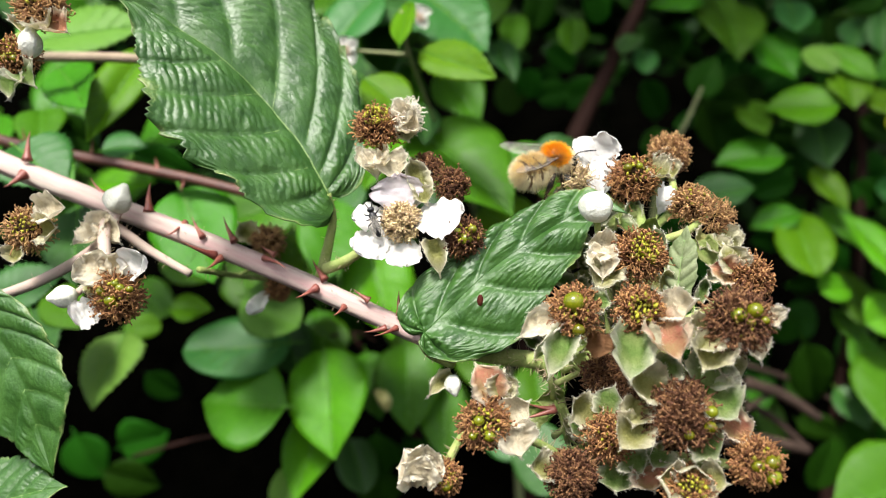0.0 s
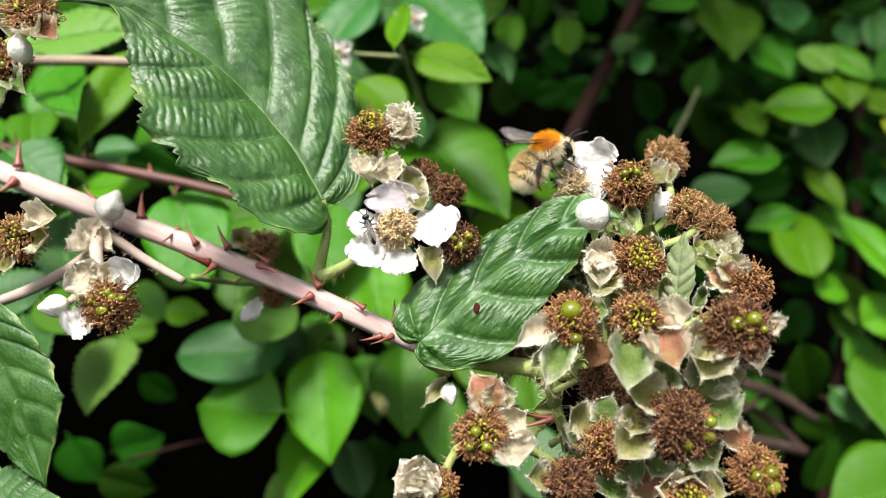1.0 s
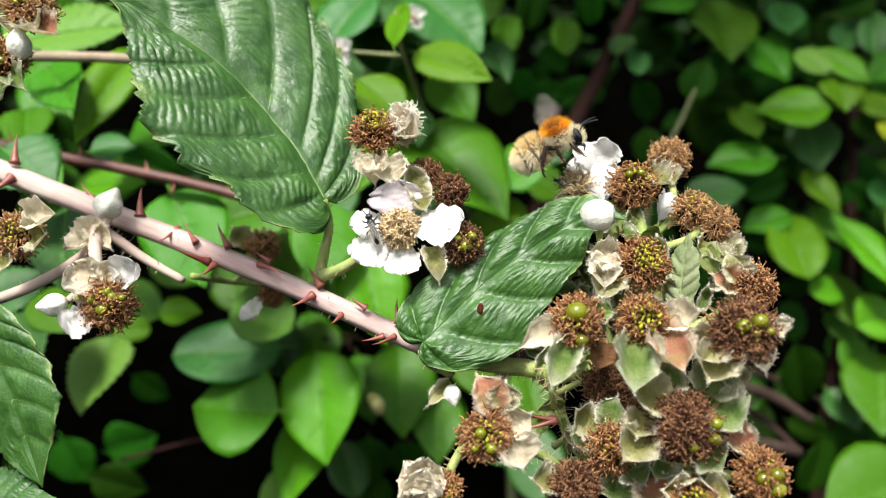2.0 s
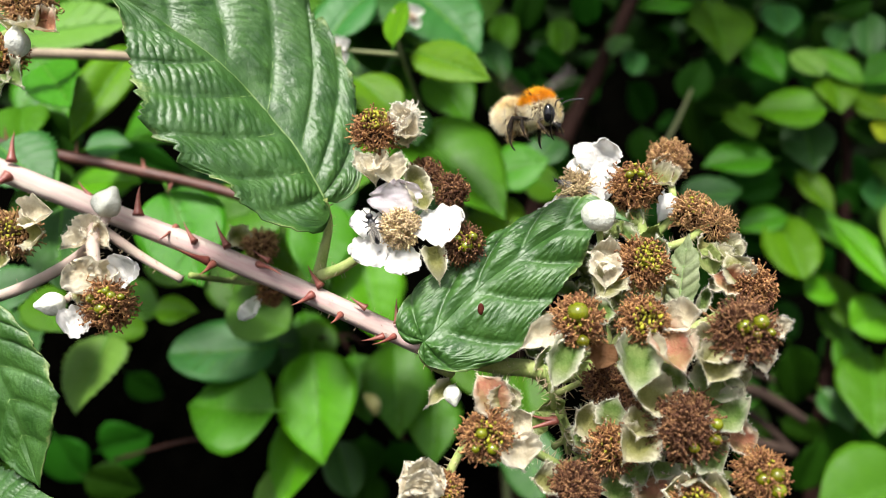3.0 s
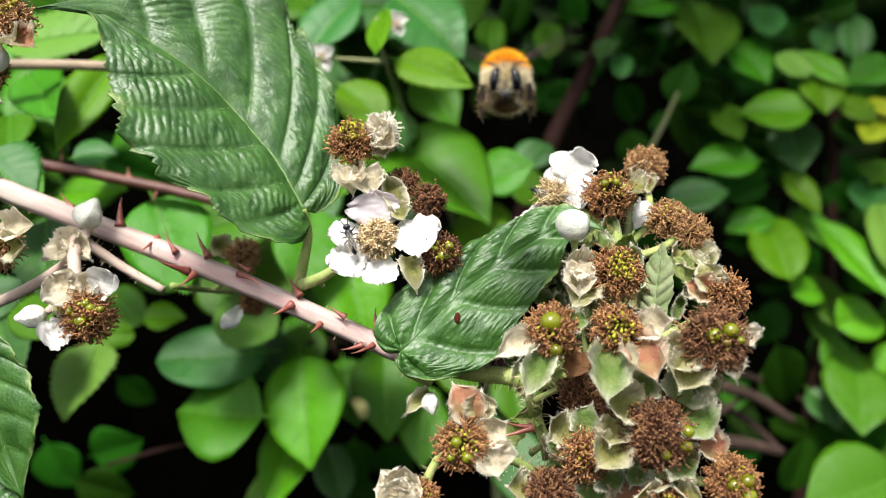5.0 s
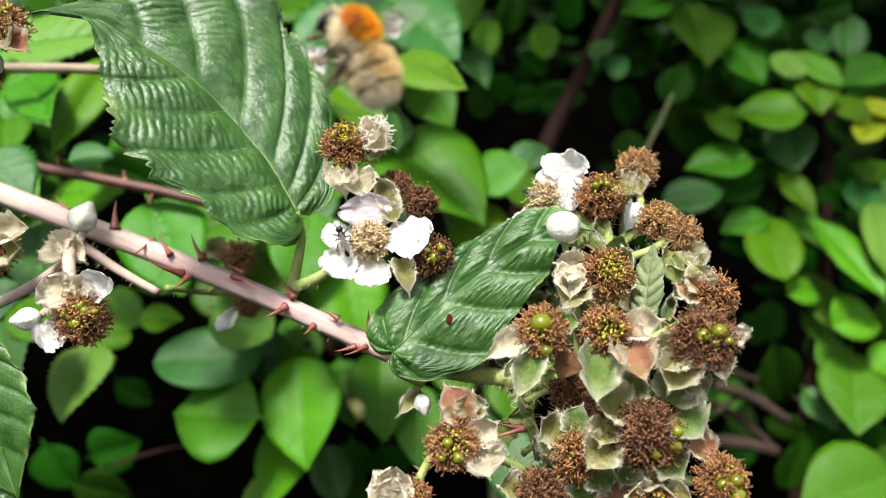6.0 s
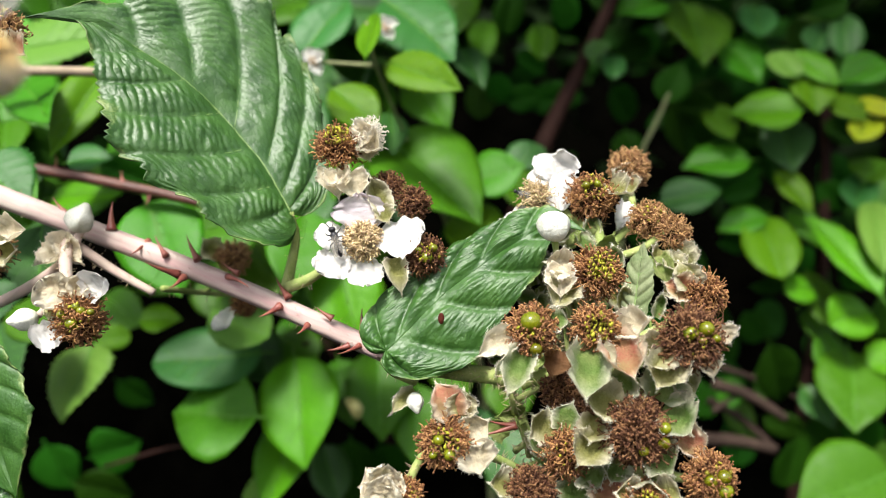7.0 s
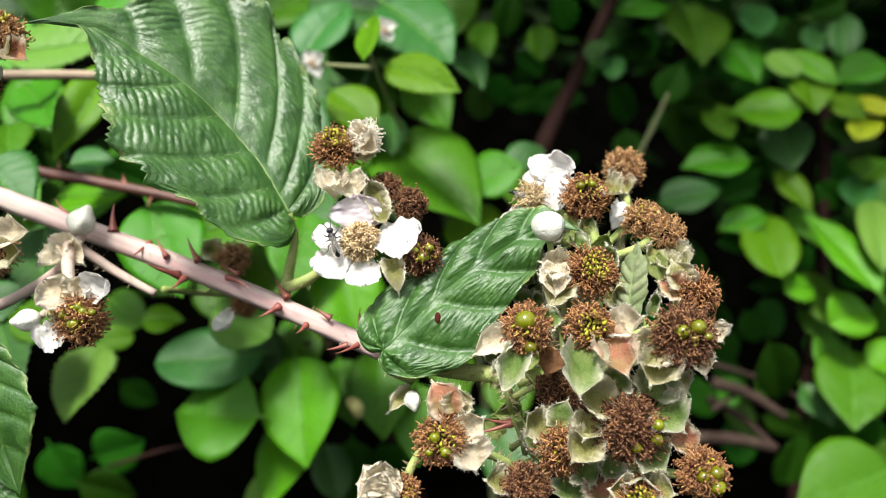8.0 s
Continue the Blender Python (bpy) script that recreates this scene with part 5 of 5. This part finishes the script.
for b, t, w, m in (((35.7, 129.0, -26.5), (30.3, 128.0, -23.5), 8, SEPAL), ((43.2, 130.0, -24.8), (46.3, 130.0, -19.1), 9, SEPAL_GREEN), ((43.8, 129.0, -26.5), (47.9, 126.0, -29.6), 9, SEPAL_GREEN),
                   ((32.9, 129.0, -31.3), (29.1, 127.0, -35.0), 8, SEPAL), ((41.4, 129.0, -34.1), (44.6, 126.0, -36.6), 8, SEPAL_GREEN), ((45.6, 130.0, -30.5), (50.9, 129.0, -34.1), 6, SEPAL_PINK),
                   ((45.6, 130.0, -21.0), (50.0, 129.0, -23.7), 6, SEPAL), ((35.3, 131.0, -25.0), (39.2, 131.0, -20.6), 7, SEPAL_GREEN), ((32.6, 130.0, -27.7), (30.9, 128.0, -32.0), 6, SEPAL)):
    scale_leaf(h, b, t, w, (0, -1, 0.5), m, ruffle=0.1)
h = head(spray, (28.0, 133.0, -34.4), 5.4, (0, -1, 0.1), STAMEN, 140, styles=6)
for b, t, w, m in (((25.8, 134.0, -32.0), (21.2, 133.0, -28.1), 7, SEPAL), ((27.2, 134.0, -31.0), (29.0, 133.0, -26.3), 6, SEPAL_GREEN), ((24.3, 134.0, -32.5), (22.1, 133.0, -34.2), 6, SEPAL_GREEN)):
    scale_leaf(h, b, t, w, (0, -1, 0.5), m, cup=0.5)
head(spray, (28.3, 139.0, -25.0), 4.71, (0, -1, 0.1), STAMEN_DARK, 130, styles=0)
head(spray, (31.3, 139.0, -28.6), 4.09, (0, -1, 0.1), STAMEN_DARK, 110, styles=0)
h = head(spray, (6.2, 128.0, -31.2), 5.09, (0.05, -1, 0.2), STAMEN, 170, styles=14, big=((0.9, -1.6, 1.1), (-0.9, 0.9, 1.0), (-1.9, -1.6, 0.8)))
for b, t, w, m in (((8.2, 130.0, -27.7), (5.4, 130.0, -21.9), 7, SEPAL_PINK), ((9.2, 130.0, -27.2), (9.7, 130.0, -22.9), 6, SEPAL), ((10.6, 130.0, -31.0), (13.9, 129.0, -27.9), 6, WITHERED), ((10.5, 129.0, -32.2), (12.3, 127.0, -36.4), 7.5, WITHERED)):
    scale_leaf(h, b, t, w, (0, -1, 0.5), m, ruffle=0.12)
h = head(spray, (51.1, 126.0, -37.2), 5.01, (0.2, -1, 0.2), STAMEN, 160, styles=6, big=((1.4, 0.7, 1.3), (-0.8, 0.1, 1.2), (1.6, -1.7, 1.4)))
h = head(spray, (21.0, 129.0, -40.3), 5.13, (0, -1, 0.2), STAMEN_DARK, 160, styles=0)
scale_leaf(h, (17.3, 130.0, -40.1), (13.9, 129.0, -38.9), 6, (0, -1, 0.7), SEPAL, ruffle=0.12)
h = head(spray, (-4.8, 132.0, -40.5), 2.33, (-0.1, -1, 0.3), STAMEN_TAN, 60, styles=0, label="crumpled tan faded flower")
for b, t, w in (((-4.7, 131.0, -42.0), (-6.6, 129.0, -36.8), 6), ((-4.7, 131.0, -42.0), (-3.4, 128.0, -34.4), 6.5), ((-5.4, 130.0, -41.8), (-7.5, 128.0, -38.6), 6), ((-4.4, 129.0, -41.7), (-3.9, 126.0, -36.8), 6.5),
                ((-3.7, 130.0, -41.6), (-1.3, 128.0, -36.5), 5), ((-5.9, 129.0, -42.2), (-6.1, 126.0, -38.7), 5.5), ((-3.7, 129.0, -42.2), (-2.4, 127.0, -38.4), 4.5)):
    scale_leaf(h, b, t, w, (0, -1, 0.5), WITHERED, "petal", ruffle=0.22, cup=0.6)
head(spray, (-0.4, 130.0, -40.9), 3.45, (0.2, -1, 0.2), STAMEN, 110, styles=8, big=((0.2, -1.2, 0.9),))
h = head(spray, (40.0, 126.0, -41.8), 4.64, (0, -1, 0.4), STAMEN, 140, styles=16)
for b, t, w, m in (((38.0, 127.0, -41.1), (34.9, 126.0, -39.8), 7, SEPAL), ((40.3, 127.0, -40.1), (40.9, 126.0, -37.2), 7, SEPAL), ((42.6, 127.0, -40.6), (45.7, 125.0, -40.4), 7, SEPAL)):
    scale_leaf(h, b, t, w, (0, -1, 0.4), m, ruffle=0.12)
for b, t, w, m in (((31.4, 135.0, -38.7), (33.9, 133.0, -41.0), 7, SEPAL_GREEN), ((34.4, 135.0, -40.7), (35.8, 133.0, -44.0), 8, SEPAL_PINK), ((29.6, 136.0, -41.0), (29.2, 134.0, -44.8), 8, SEPAL_GREEN), ((37.1, 134.0, -37.4), (35.6, 132.0, -39.8), 6, SEPAL_GREEN),
                   ((0.6, 146.0, -25.7), (-3.6, 143.0, -28.9), 3.5, SEPAL)):
    scale_leaf(spray, b, t, w, (0, -1, 0.5), m, "bract")
flower_bud(spray, (0.8, 143.0, -27.2), 1.75, (0.2, -0.4, -0.9), "tiny pale bud", tall=1.0)
for root, tip, thick in (((19.6, 139.0, -31.1), (13.0, 138.0, -32.6), 1.1), ((19.0, 139.0, -31.1), (14.3, 138.0, -29.9), 0.9), ((34.1, 134.0, -35.4), (30.0, 133.0, -34.2), 0.8)):
    thorn(spray, root, tip, thick)

# small bracts, dead petals and thin stalks between the heads
fill = random.Random(12)
for i in range(60):
    u = fill.random()
    x, z = max(18, fill.gauss(30 + 5 * u, 9)), fill.uniform(-44, 4)
    x = max(x, 31) if z > -14 else x
    x = min(x, 50)
    y = 143 + fill.uniform(0, 9)
    a = fill.uniform(0, 6.28)
    far = (x + 5 * math.cos(a), y - fill.uniform(0, 3), z + 5 * math.sin(a))
    scale_leaf(spray, (x, y, z), far, fill.uniform(2.5, 5), (fill.uniform(-.5, .5), -1, fill.uniform(-.2, .8)),
               fill.choice((SEPAL, SEPAL_GREEN, PEDUNCLE, PEDUNCLE)), "bract", ruffle=0.15)
for i in range(22):
    x, y, z = fill.uniform(24, 36), fill.uniform(150, 155), fill.uniform(-13, 6)
    a = fill.uniform(0, 6.28)
    scale_leaf(spray, (x, y, z), (x + 6 * math.cos(a), y - 1, z + 6 * math.sin(a)), fill.uniform(3, 5), (fill.uniform(-.5, .5), -1, fill.uniform(0, .8)),
               fill.choice((SEPAL_GREEN, SEPAL_GREEN, PEDUNCLE)), "bract", ruffle=0.15)
for i in range(34):
    x, z = max(20, fill.gauss(30, 8)), fill.uniform(-44, -14)
    a = fill.uniform(0.3, 2.6)
    if x + 10 * math.cos(a) < 22 and z > -30:
        continue
    stalk("flower_stalk", [(x, 146, z), (x + 4 * math.cos(a), 143, z + 4 * math.sin(a)), (x + 10 * math.cos(a), 142, z + 9 * math.sin(a))],
          [0.7, 0.55, 0.12], PEDUNCLE, spray, bristles=30, long=1.7, sides=7, steps=4)

# ---- the bumblebee ----


def fur(parent, name, centre, radii, count, long, mat, keep, label="", sweep=(-0.5, 0, 0), thick=0.055, seed=1):
    """Tapering hairs off an oval body (mm, in the bee's space), where keep(direction) holds."""
    bm = bmesh.new()
    r = random.Random(seed)
    c = Vector(centre)
    for i in range(count):
        z = 1 - 2 * (i + 0.5) / count
        a = i * 2.39996 + r.uniform(-0.1, 0.1)
        flat = math.sqrt(1 - z * z)
        d = Vector((flat * math.cos(a), flat * math.sin(a), z))
        if not keep(d):
            continue
        p = c + Vector((d.x * radii[0], d.y * radii[1], d.z * radii[2]))
        n = Vector((d.x / radii[0], d.y / radii[1], d.z / radii[2])).normalized()
        way = (n + Vector(sweep) * r.uniform(0.5, 1.2) + noise.noise_vector(d * 5 + c) * 0.55 + Vector((r.uniform(-.35, .35), r.uniform(-.35, .35), r.uniform(-.35, .35)))).normalized()
        side = way.orthogonal().normalized() * thick
        other = way.cross(side)
        tip = p + way * long * r.uniform(0.5, 1.25)
        base = [bm.verts.new((p - n * 0.2 + s) / 1000) for s in (side, -0.5 * side + 0.87 * other, -0.5 * side - 0.87 * other)]
        t = bm.verts.new(tip / 1000)
        for k in range(3):
            bm.faces.new((base[k], base[(k + 1) % 3], t))
    return part(name, bm, mat, parent, label, kind="stuff", smooth=False)


def limb(name, parent, points, radii, mat=CHITIN, label="", steps=4):
    line = spline([Vector(p) / 1000 for p in points], steps)
    return part(name, tube(bmesh.new(), line, [q / 1000 for q in radii], 7), mat, parent, label)


def leg(name, parent, side, points, stout):
    """A leg with a knee, a swollen hairy shin and a thin foot; points: hip, knee, shin, ankle, foot, claw (mm)."""
    corners = [Vector((x, side * y, z)) / 1000 for x, y, z in points]
    line, radii = [], []
    for a, b, ra, rb in zip(corners, corners[1:], (0.3, 0.24, 0.42, 0.2, 0.13), (0.24, 0.42, 0.2, 0.13, 0.07)):
        for k in range(4):
            line.append(a.lerp(b, k / 4))
            radii.append((ra + (rb - ra) * k / 4) * stout / 1000)
    ob = part(name, tube(bmesh.new(), line + [corners[-1]], radii + [0.00005], 8), LEG, parent)
    bm = bmesh.new()
    r = random.Random(len(name))
    for i in range(150):
        p = line[r.randrange(4, 14)]
        way = Vector((r.uniform(-1, 1), r.uniform(-1, 1), r.uniform(-0.9, 0.3))).normalized()
        tube(bm, [p + way * 0.0002 * stout, p + way * r.uniform(0.0005, 0.0009) * stout], [0.00004, 0.00001], 3, close=False)
    part("leg_hair", bm, FUR_DARK, ob, "short dark leg hair", kind="stuff")
    return ob


def body_ball(name, parent, at, radii, mat, label="", tilt=0.0):
    bm = bmesh.new()
    ball(bm, Vector(at) / 1000, [q / 1000 for q in radii], Euler((0, radians(tilt), 0)).to_matrix(), 20, 14, 0.03, 900)
    return part(name, bm, mat, parent, label)


def wing(parent, side, length, wide, name):
    """A membrane with dark veins, its root at its origin, reaching out along y."""
    bm = bmesh.new()
    rows = []
    for i in range(13):
        s = i / 12
        lead = 0.16 * wide * math.sin(math.pi * s) + 0.05 * wide
        trail = -wide * (math.sin(math.pi * min(1, s ** 0.8 * 0.86 + 0.05)) ** 0.8)
        if i == 12:
            lead, trail = -0.15 * wide, -0.4 * wide
        rows.append([Vector((lead + (trail - lead) * k / 5, side * s * length, 0.12 * math.sin(s * 9 + k))) / 1000 for k in range(6)])
    vs = [[bm.verts.new(p) for p in row] for row in rows]
    for a, b in zip(vs, vs[1:]):
        for k in range(5):
            bm.faces.new((a[k], a[k + 1], b[k + 1], b[k]))
    ob = new(name, mesh_from(name, bm, WING))
    hang(ob, parent, Matrix())
    bm = bmesh.new()
    for k, n0, n1 in ((0, 0, 13), (1, 0, 11), (2, 1, 9), (3, 2, 9)):
        tube(bm, [rows[i][k] + Vector((0, 0, 0.00003)) for i in range(n0, n1)], [0.0001, 0.00007, 0.00004], 4)
    for i in (4, 6, 8):
        tube(bm, [rows[i][0], rows[i][1], rows[i][2], rows[i][3]], [0.00006, 0.00005], 4)
    veins_ob = new("vein_network", mesh_from("vein_network", bm, WING_VEIN))
    hang(veins_ob, ob, Matrix())
    return ob


def bumblebee():
    bee = thing("bumblebee", Vector(), "furry carder bumblebee with an orange thorax and cream abdomen", "bee")
    body_ball("thorax", bee, (0, 0, 0), (2.7, 2.9, 2.6), SKIN)
    fur(bee, "thorax_fur", (0, 0, 0), (2.7, 2.9, 2.6), 6500, 1.2, FUR_ORANGE, lambda d: d.z > 0.3 - 0.2 * abs(d.y), "dense orange fur", (-0.25, 0, 0.1), thick=0.045)
    fur(bee, "side_fur", (0, 0, 0), (2.7, 2.9, 2.6), 4200, 1.3, FUR_PALE, lambda d: d.z < 0.36 - 0.2 * abs(d.y), "cream fur on the flanks", (-0.2, 0, -0.2), seed=2)
    at, size = (-5.6, 0, -0.8), (3.9, 3.1, 3.0)
    abdomen = body_ball("abdomen", bee, at, size, SKIN, tilt=-8)
    band = lambda d: math.sin(d.x * 11 + 0.8 + 0.25 * noise.noise(d * 6)) > 0.76 and d.x < 0.75
    belly = lambda d: d.z < -0.78 and abs(d.x) < 0.7
    top = lambda d: d.z + 0.25 * noise.noise(d * 5) > 0.5
    fur(abdomen, "abdomen_fur", at, size, 8500, 1.5, FUR_PALE, lambda d: not band(d) and not belly(d) and not top(d), "cream fur on the flanks of the abdomen", (-0.35, 0, -0.1), seed=3)
    fur(abdomen, "back_fur", at, size, 8500, 1.3, FUR_TAN, lambda d: not band(d) and top(d), "tan fur on the back of the abdomen", (-0.4, 0, 0), seed=6)
    fur(abdomen, "band_fur", at, size, 4200, 0.9, FUR_DARK, lambda d: band(d) or belly(d), "dark fur bands", (-0.7, 0, 0), seed=4)
    head_ob = body_ball("head", bee, (2.9, 0, -1.9), (1.25, 1.8, 1.9), CHITIN, "black head")
    fur(head_ob, "face_fur", (3.05, 0, -1.7), (1.35, 1.5, 1.8), 1600, 0.85, FUR_PALE, lambda d: d.x > 0.2 and abs(d.y) < 0.55 and d.z < 0.85, "cream face fur", (0.2, 0, 0.1), seed=5)
    hind_legs = []
    for side in (1, -1):
        bm = bmesh.new()
        ball(bm, Vector((3.15, side * 1.5, -1.8)) / 1000, (0.00095, 0.0008, 0.0017), Euler((radians(side * 8), 0, radians(side * 25))).to_matrix(), 18, 14)
        part("eye", bm, EYE, head_ob, "glossy black compound eye")
        limb("antenna", head_ob, ((4.1, side * 0.5, -1.2), (4.9, side * 1.1, -0.3), (6.2, side * 1.9, -0.1), (7.9, side * 2.8, -0.3)), (0.16, 0.12, 0.15, 0.13), label="black antenna")
        limb("mandible", head_ob, ((3.3, side * 0.7, -3.4), (3.8, side * 0.5, -4.0), (3.9, side * 0.1, -4.4)), (0.4, 0.3, 0.1))
        leg("foreleg", bee, side, ((1.5, 1.3, -2.4), (1.6, 2.5, -3.0), (2.1, 2.4, -4.0), (2.6, 2.2, -4.8), (2.9, 2.0, -5.5), (3.3, 1.9, -6.0)), 0.85)
        leg("middle_leg", bee, side, ((0.0, 1.8, -2.2), (-1.2, 3.5, -1.7), (-1.2, 3.7, -3.1), (-1.0, 3.6, -4.5), (-0.7, 3.4, -5.5), (-0.1, 3.2, -6.2)), 0.95)
        hind_legs.append(leg("hind_leg", bee, side, ((-1.2, 1.6, -2.0), (-3.3, 3.6, -1.3), (-3.9, 4.0, -3.1), (-4.2, 4.0, -5.0), (-4.1, 3.8, -6.3), (-3.6, 3.6, -7.2)), 1.5))
    limb("tongue", head_ob, ((3.7, 0, -3.4), (3.8, 0, -4.2), (3.4, 0, -5.0)), (0.3, 0.2, 0.1), label="dark tongue")
    wings = []
    for side in (1, -1):
        wings.append((wing(bee, side, 10.5, 3.4, "forewing"), side, 0.0))
        wings.append((wing(bee, side, 7.5, 2.6, "hindwing"), side, -1.2))
    return bee, wings, abdomen, hind_legs


bee, bee_wings, bee_abdomen, bee_hind_legs = bumblebee()


def small_insect(at, turn, size, label):
    """A tiny black insect with parts: body, head, legs, feelers."""
    ob = thing("small_insect", mm(at), label, "insect")
    m = Matrix.Translation(mm(at)) @ Euler((0, radians(-turn), 0)).to_matrix().to_4x4() @ Matrix.Scale(size / 1000, 4)
    for name, p, r in (("abdomen", (-0.45, 0, 0), (0.45, 0.15, 0.17)), ("thorax", (0.1, 0, 0), (0.24, 0.17, 0.18)), ("head", (0.42, 0, 0), (0.14, 0.15, 0.17))):
        bm = bmesh.new()
        ball(bm, Vector(p), r, None, 12, 8)
        bmesh.ops.transform(bm, matrix=m, verts=bm.verts)
        part(name, bm, CHITIN, ob)
    for i in range(6):
        s = 1 if i % 2 else -1
        x = -0.15 + 0.15 * (i // 2)
        line = spline([Vector((x, 0, s * 0.1)), Vector((x + 0.1 * (i // 2 - 1), -0.1, s * 0.28)), Vector((x + 0.2 * (i // 2 - 1), 0.2, s * 0.36))], 3)
        bm = tube(bmesh.new(), line, [0.04, 0.03, 0.02], 5)
        bmesh.ops.transform(bm, matrix=m, verts=bm.verts)
        part("leg", bm, CHITIN, ob)
    for s in (1, -1):
        bm = bmesh.new()
        ball(bm, Vector((-0.35, -0.2, s * 0.12)), (0.5, 0.02, 0.13), Euler((0, s * 0.12, 0)).to_matrix(), 12, 6)
        bmesh.ops.transform(bm, matrix=m, verts=bm.verts)
        part("wing", bm, WING, ob, "folded smoky wing")
        bm = tube(bmesh.new(), spline([Vector((0.5, 0, s * 0.06)), Vector((0.68, -0.05, s * 0.14)), Vector((0.84, -0.05, s * 0.2))], 3), [0.025, 0.02, 0.015], 5)
        bmesh.ops.transform(bm, matrix=m, verts=bm.verts)
        part("feeler", bm, CHITIN, ob)


small_insect((-14.2, 143.5, 4.1), 108, 4.2, "tiny black beetle-like insect on a white petal")
small_insect((22.4, 153.0, 13.0), 160, 2.6, "tiny black insect beside the flower")

# ---- what moves ----
BEE_PATH = [
    (0, pose(0.02148, 0.15345, 1.21643, 37.0, -25.7, 18.0)),
    (0.5, pose(0.02173, 0.15414, 1.21747, 33.7, -28.3, 19.4)),
    (0.8, pose(0.02139, 0.15348, 1.21881, 26.3, -31.6, 11.1)),
    (1.2, pose(0.02007, 0.15192, 1.22027, 10.2, -24.9, -8.3)),
    (1.5, pose(0.02035, 0.15221, 1.22055, 10.1, -22.8, -8.3)),
    (1.7, pose(0.02129, 0.15130, 1.22042, 16.9, -28.3, 0.8)),
    (2.2, pose(0.02087, 0.14653, 1.22287, 13.7, -16.5, -25.5)),
    (2.8, pose(0.01756, 0.13863, 1.22346, 8.0, -4.5, -46.5)),
    (3, pose(0.01602, 0.13767, 1.22511, 7.6, -4.1, -48.7)),
    (3.2, pose(0.01511, 0.13640, 1.22655, 7.6, -2.8, -48.7)),
    (3.5, pose(0.01382, 0.13600, 1.22704, 7.8, -1.2, -46.6)),
    (3.8, pose(0.01390, 0.13590, 1.22696, 8.0, 0.3, -45.5)),
    (4, pose(0.01476, 0.13584, 1.22707, 8.3, -1.7, -43.6)),
    (4.2, pose(0.01579, 0.13470, 1.22668, 8.0, -1.8, -45.9)),
    (4.4, pose(0.01741, 0.13356, 1.22718, 6.6, -3.8, -54.9)),
    (4.5, pose(0.01753, 0.12849, 1.22660, 4.5, -3.2, -63.5)),
    (4.6, pose(0.01738, 0.12339, 1.22584, 4.1, -3.0, -66.5)),
    (4.7, pose(0.01709, 0.12029, 1.22591, 1.7, 0.1, -81.6)),
    (5, pose(0.01306, 0.11600, 1.22836, -0.6, 0.3, -95.8)),
    (5.4, pose(0.00586, 0.10561, 1.23039, -12.3, -25.3, -119.9)),
    (5.8, pose(-0.00207, 0.10123, 1.23064, -19.4, -52.2, 179.9)),
    (6, pose(-0.00654, 0.09904, 1.23052, -17.1, -55.6, 172.8)),
    (6.2, pose(-0.01444, 0.09574, 1.23152, -14.5, -50.7, 168.4)),
    (6.4, pose(-0.02197, 0.09243, 1.23088, -16.9, -46.6, 169.4)),
    (6.5, pose(-0.02632, 0.09128, 1.23065, -16.9, -41.8, 170.8)),
    (6.6, pose(-0.03129, 0.09013, 1.23040, -16.4, -38.2, 170.4)),
    (6.8, pose(-0.04085, 0.08883, 1.22979, -18.6, -37.9, 169.8)),
    (7, pose(-0.05200, 0.08750, 1.22883, -20.0, -33.8, 174.7)),
    (7.4, pose(-0.07404, 0.08764, 1.23026, -18.1, -27.3, 170.5)),
    (8, pose(-0.10277, 0.08895, 1.23389, -18.5, -23.0, 171.8)),
]


def wing_pose(side, back, sweep, lift, twist=0.0):
    """A wing on the thorax: sweep back in degrees, lift up in degrees."""
    return (Matrix.Translation((0.0004 + back / 1000, side * 0.0020, 0.0017)) @
            Euler((radians(side * lift), 0, radians(side * sweep))).to_matrix().to_4x4() @ Euler((0, radians(twist), 0)).to_matrix().to_4x4())


def motions():
    walk(bee, BEE_PATH)
    hinge = Vector((-0.0026, 0, -0.0006))
    home = bee_abdomen.matrix_basis.copy()
    for ob in bee_hind_legs:
        # stretched down while it clings, drawn up in flight
        hip, leg_home = Vector((-0.0018, 0, -0.0019)), PLACE[ob].copy()
        walk(ob, [(t, Matrix.Translation(hip) @ Euler((0, radians(swing), 0)).to_matrix().to_4x4() @ Matrix.Translation(-hip) @ leg_home)
                  for t, swing in ((0.0, 24), (0.6, 24), (1.2, 20), (1.7, 20), (2.3, 14), (2.8, 2), (5.0, 0), (8.0, 0))])
    walk(bee_abdomen, [(t, Matrix.Translation(hinge) @ Euler((0, radians(-bow), 0)).to_matrix().to_4x4() @ Matrix.Translation(-hinge) @ home)
                       for t, bow in ((0.0, -8), (0.8, 8), (1.2, 48), (1.5, 48), (1.7, 30), (2.2, 6), (2.8, -3), (4.2, -5), (4.6, 8), (4.7, 12), (5.2, 16), (5.8, 14), (6.4, 5), (8.0, 5))])
    for ob, side, back in bee_wings:
        rest, up = (46, 4) if side > 0 else (86, 6)
        rows = [(0.0, wing_pose(side, back, rest, up)), (0.7, wing_pose(side, back, rest + 3, up + 3)), (1.0, wing_pose(side, back, rest - 10, up + 22))]
        # seven strokes every half second
        beats = [b + k / FPS for b in np.arange(1.0, 8.0, 0.5) for k in (1, 3, 5, 7, 9, 11, 14)]
        for k, t in enumerate(t for t in beats if 1.08 < t < 7.98):
            rows.append((t, wing_pose(side, back, -30, -8, -15) if k % 2 else wing_pose(side, back, 8, 62, 10)))
        rows.append((8.0, wing_pose(side, back, 12, 40)))
        walk(ob, rows)


motions()
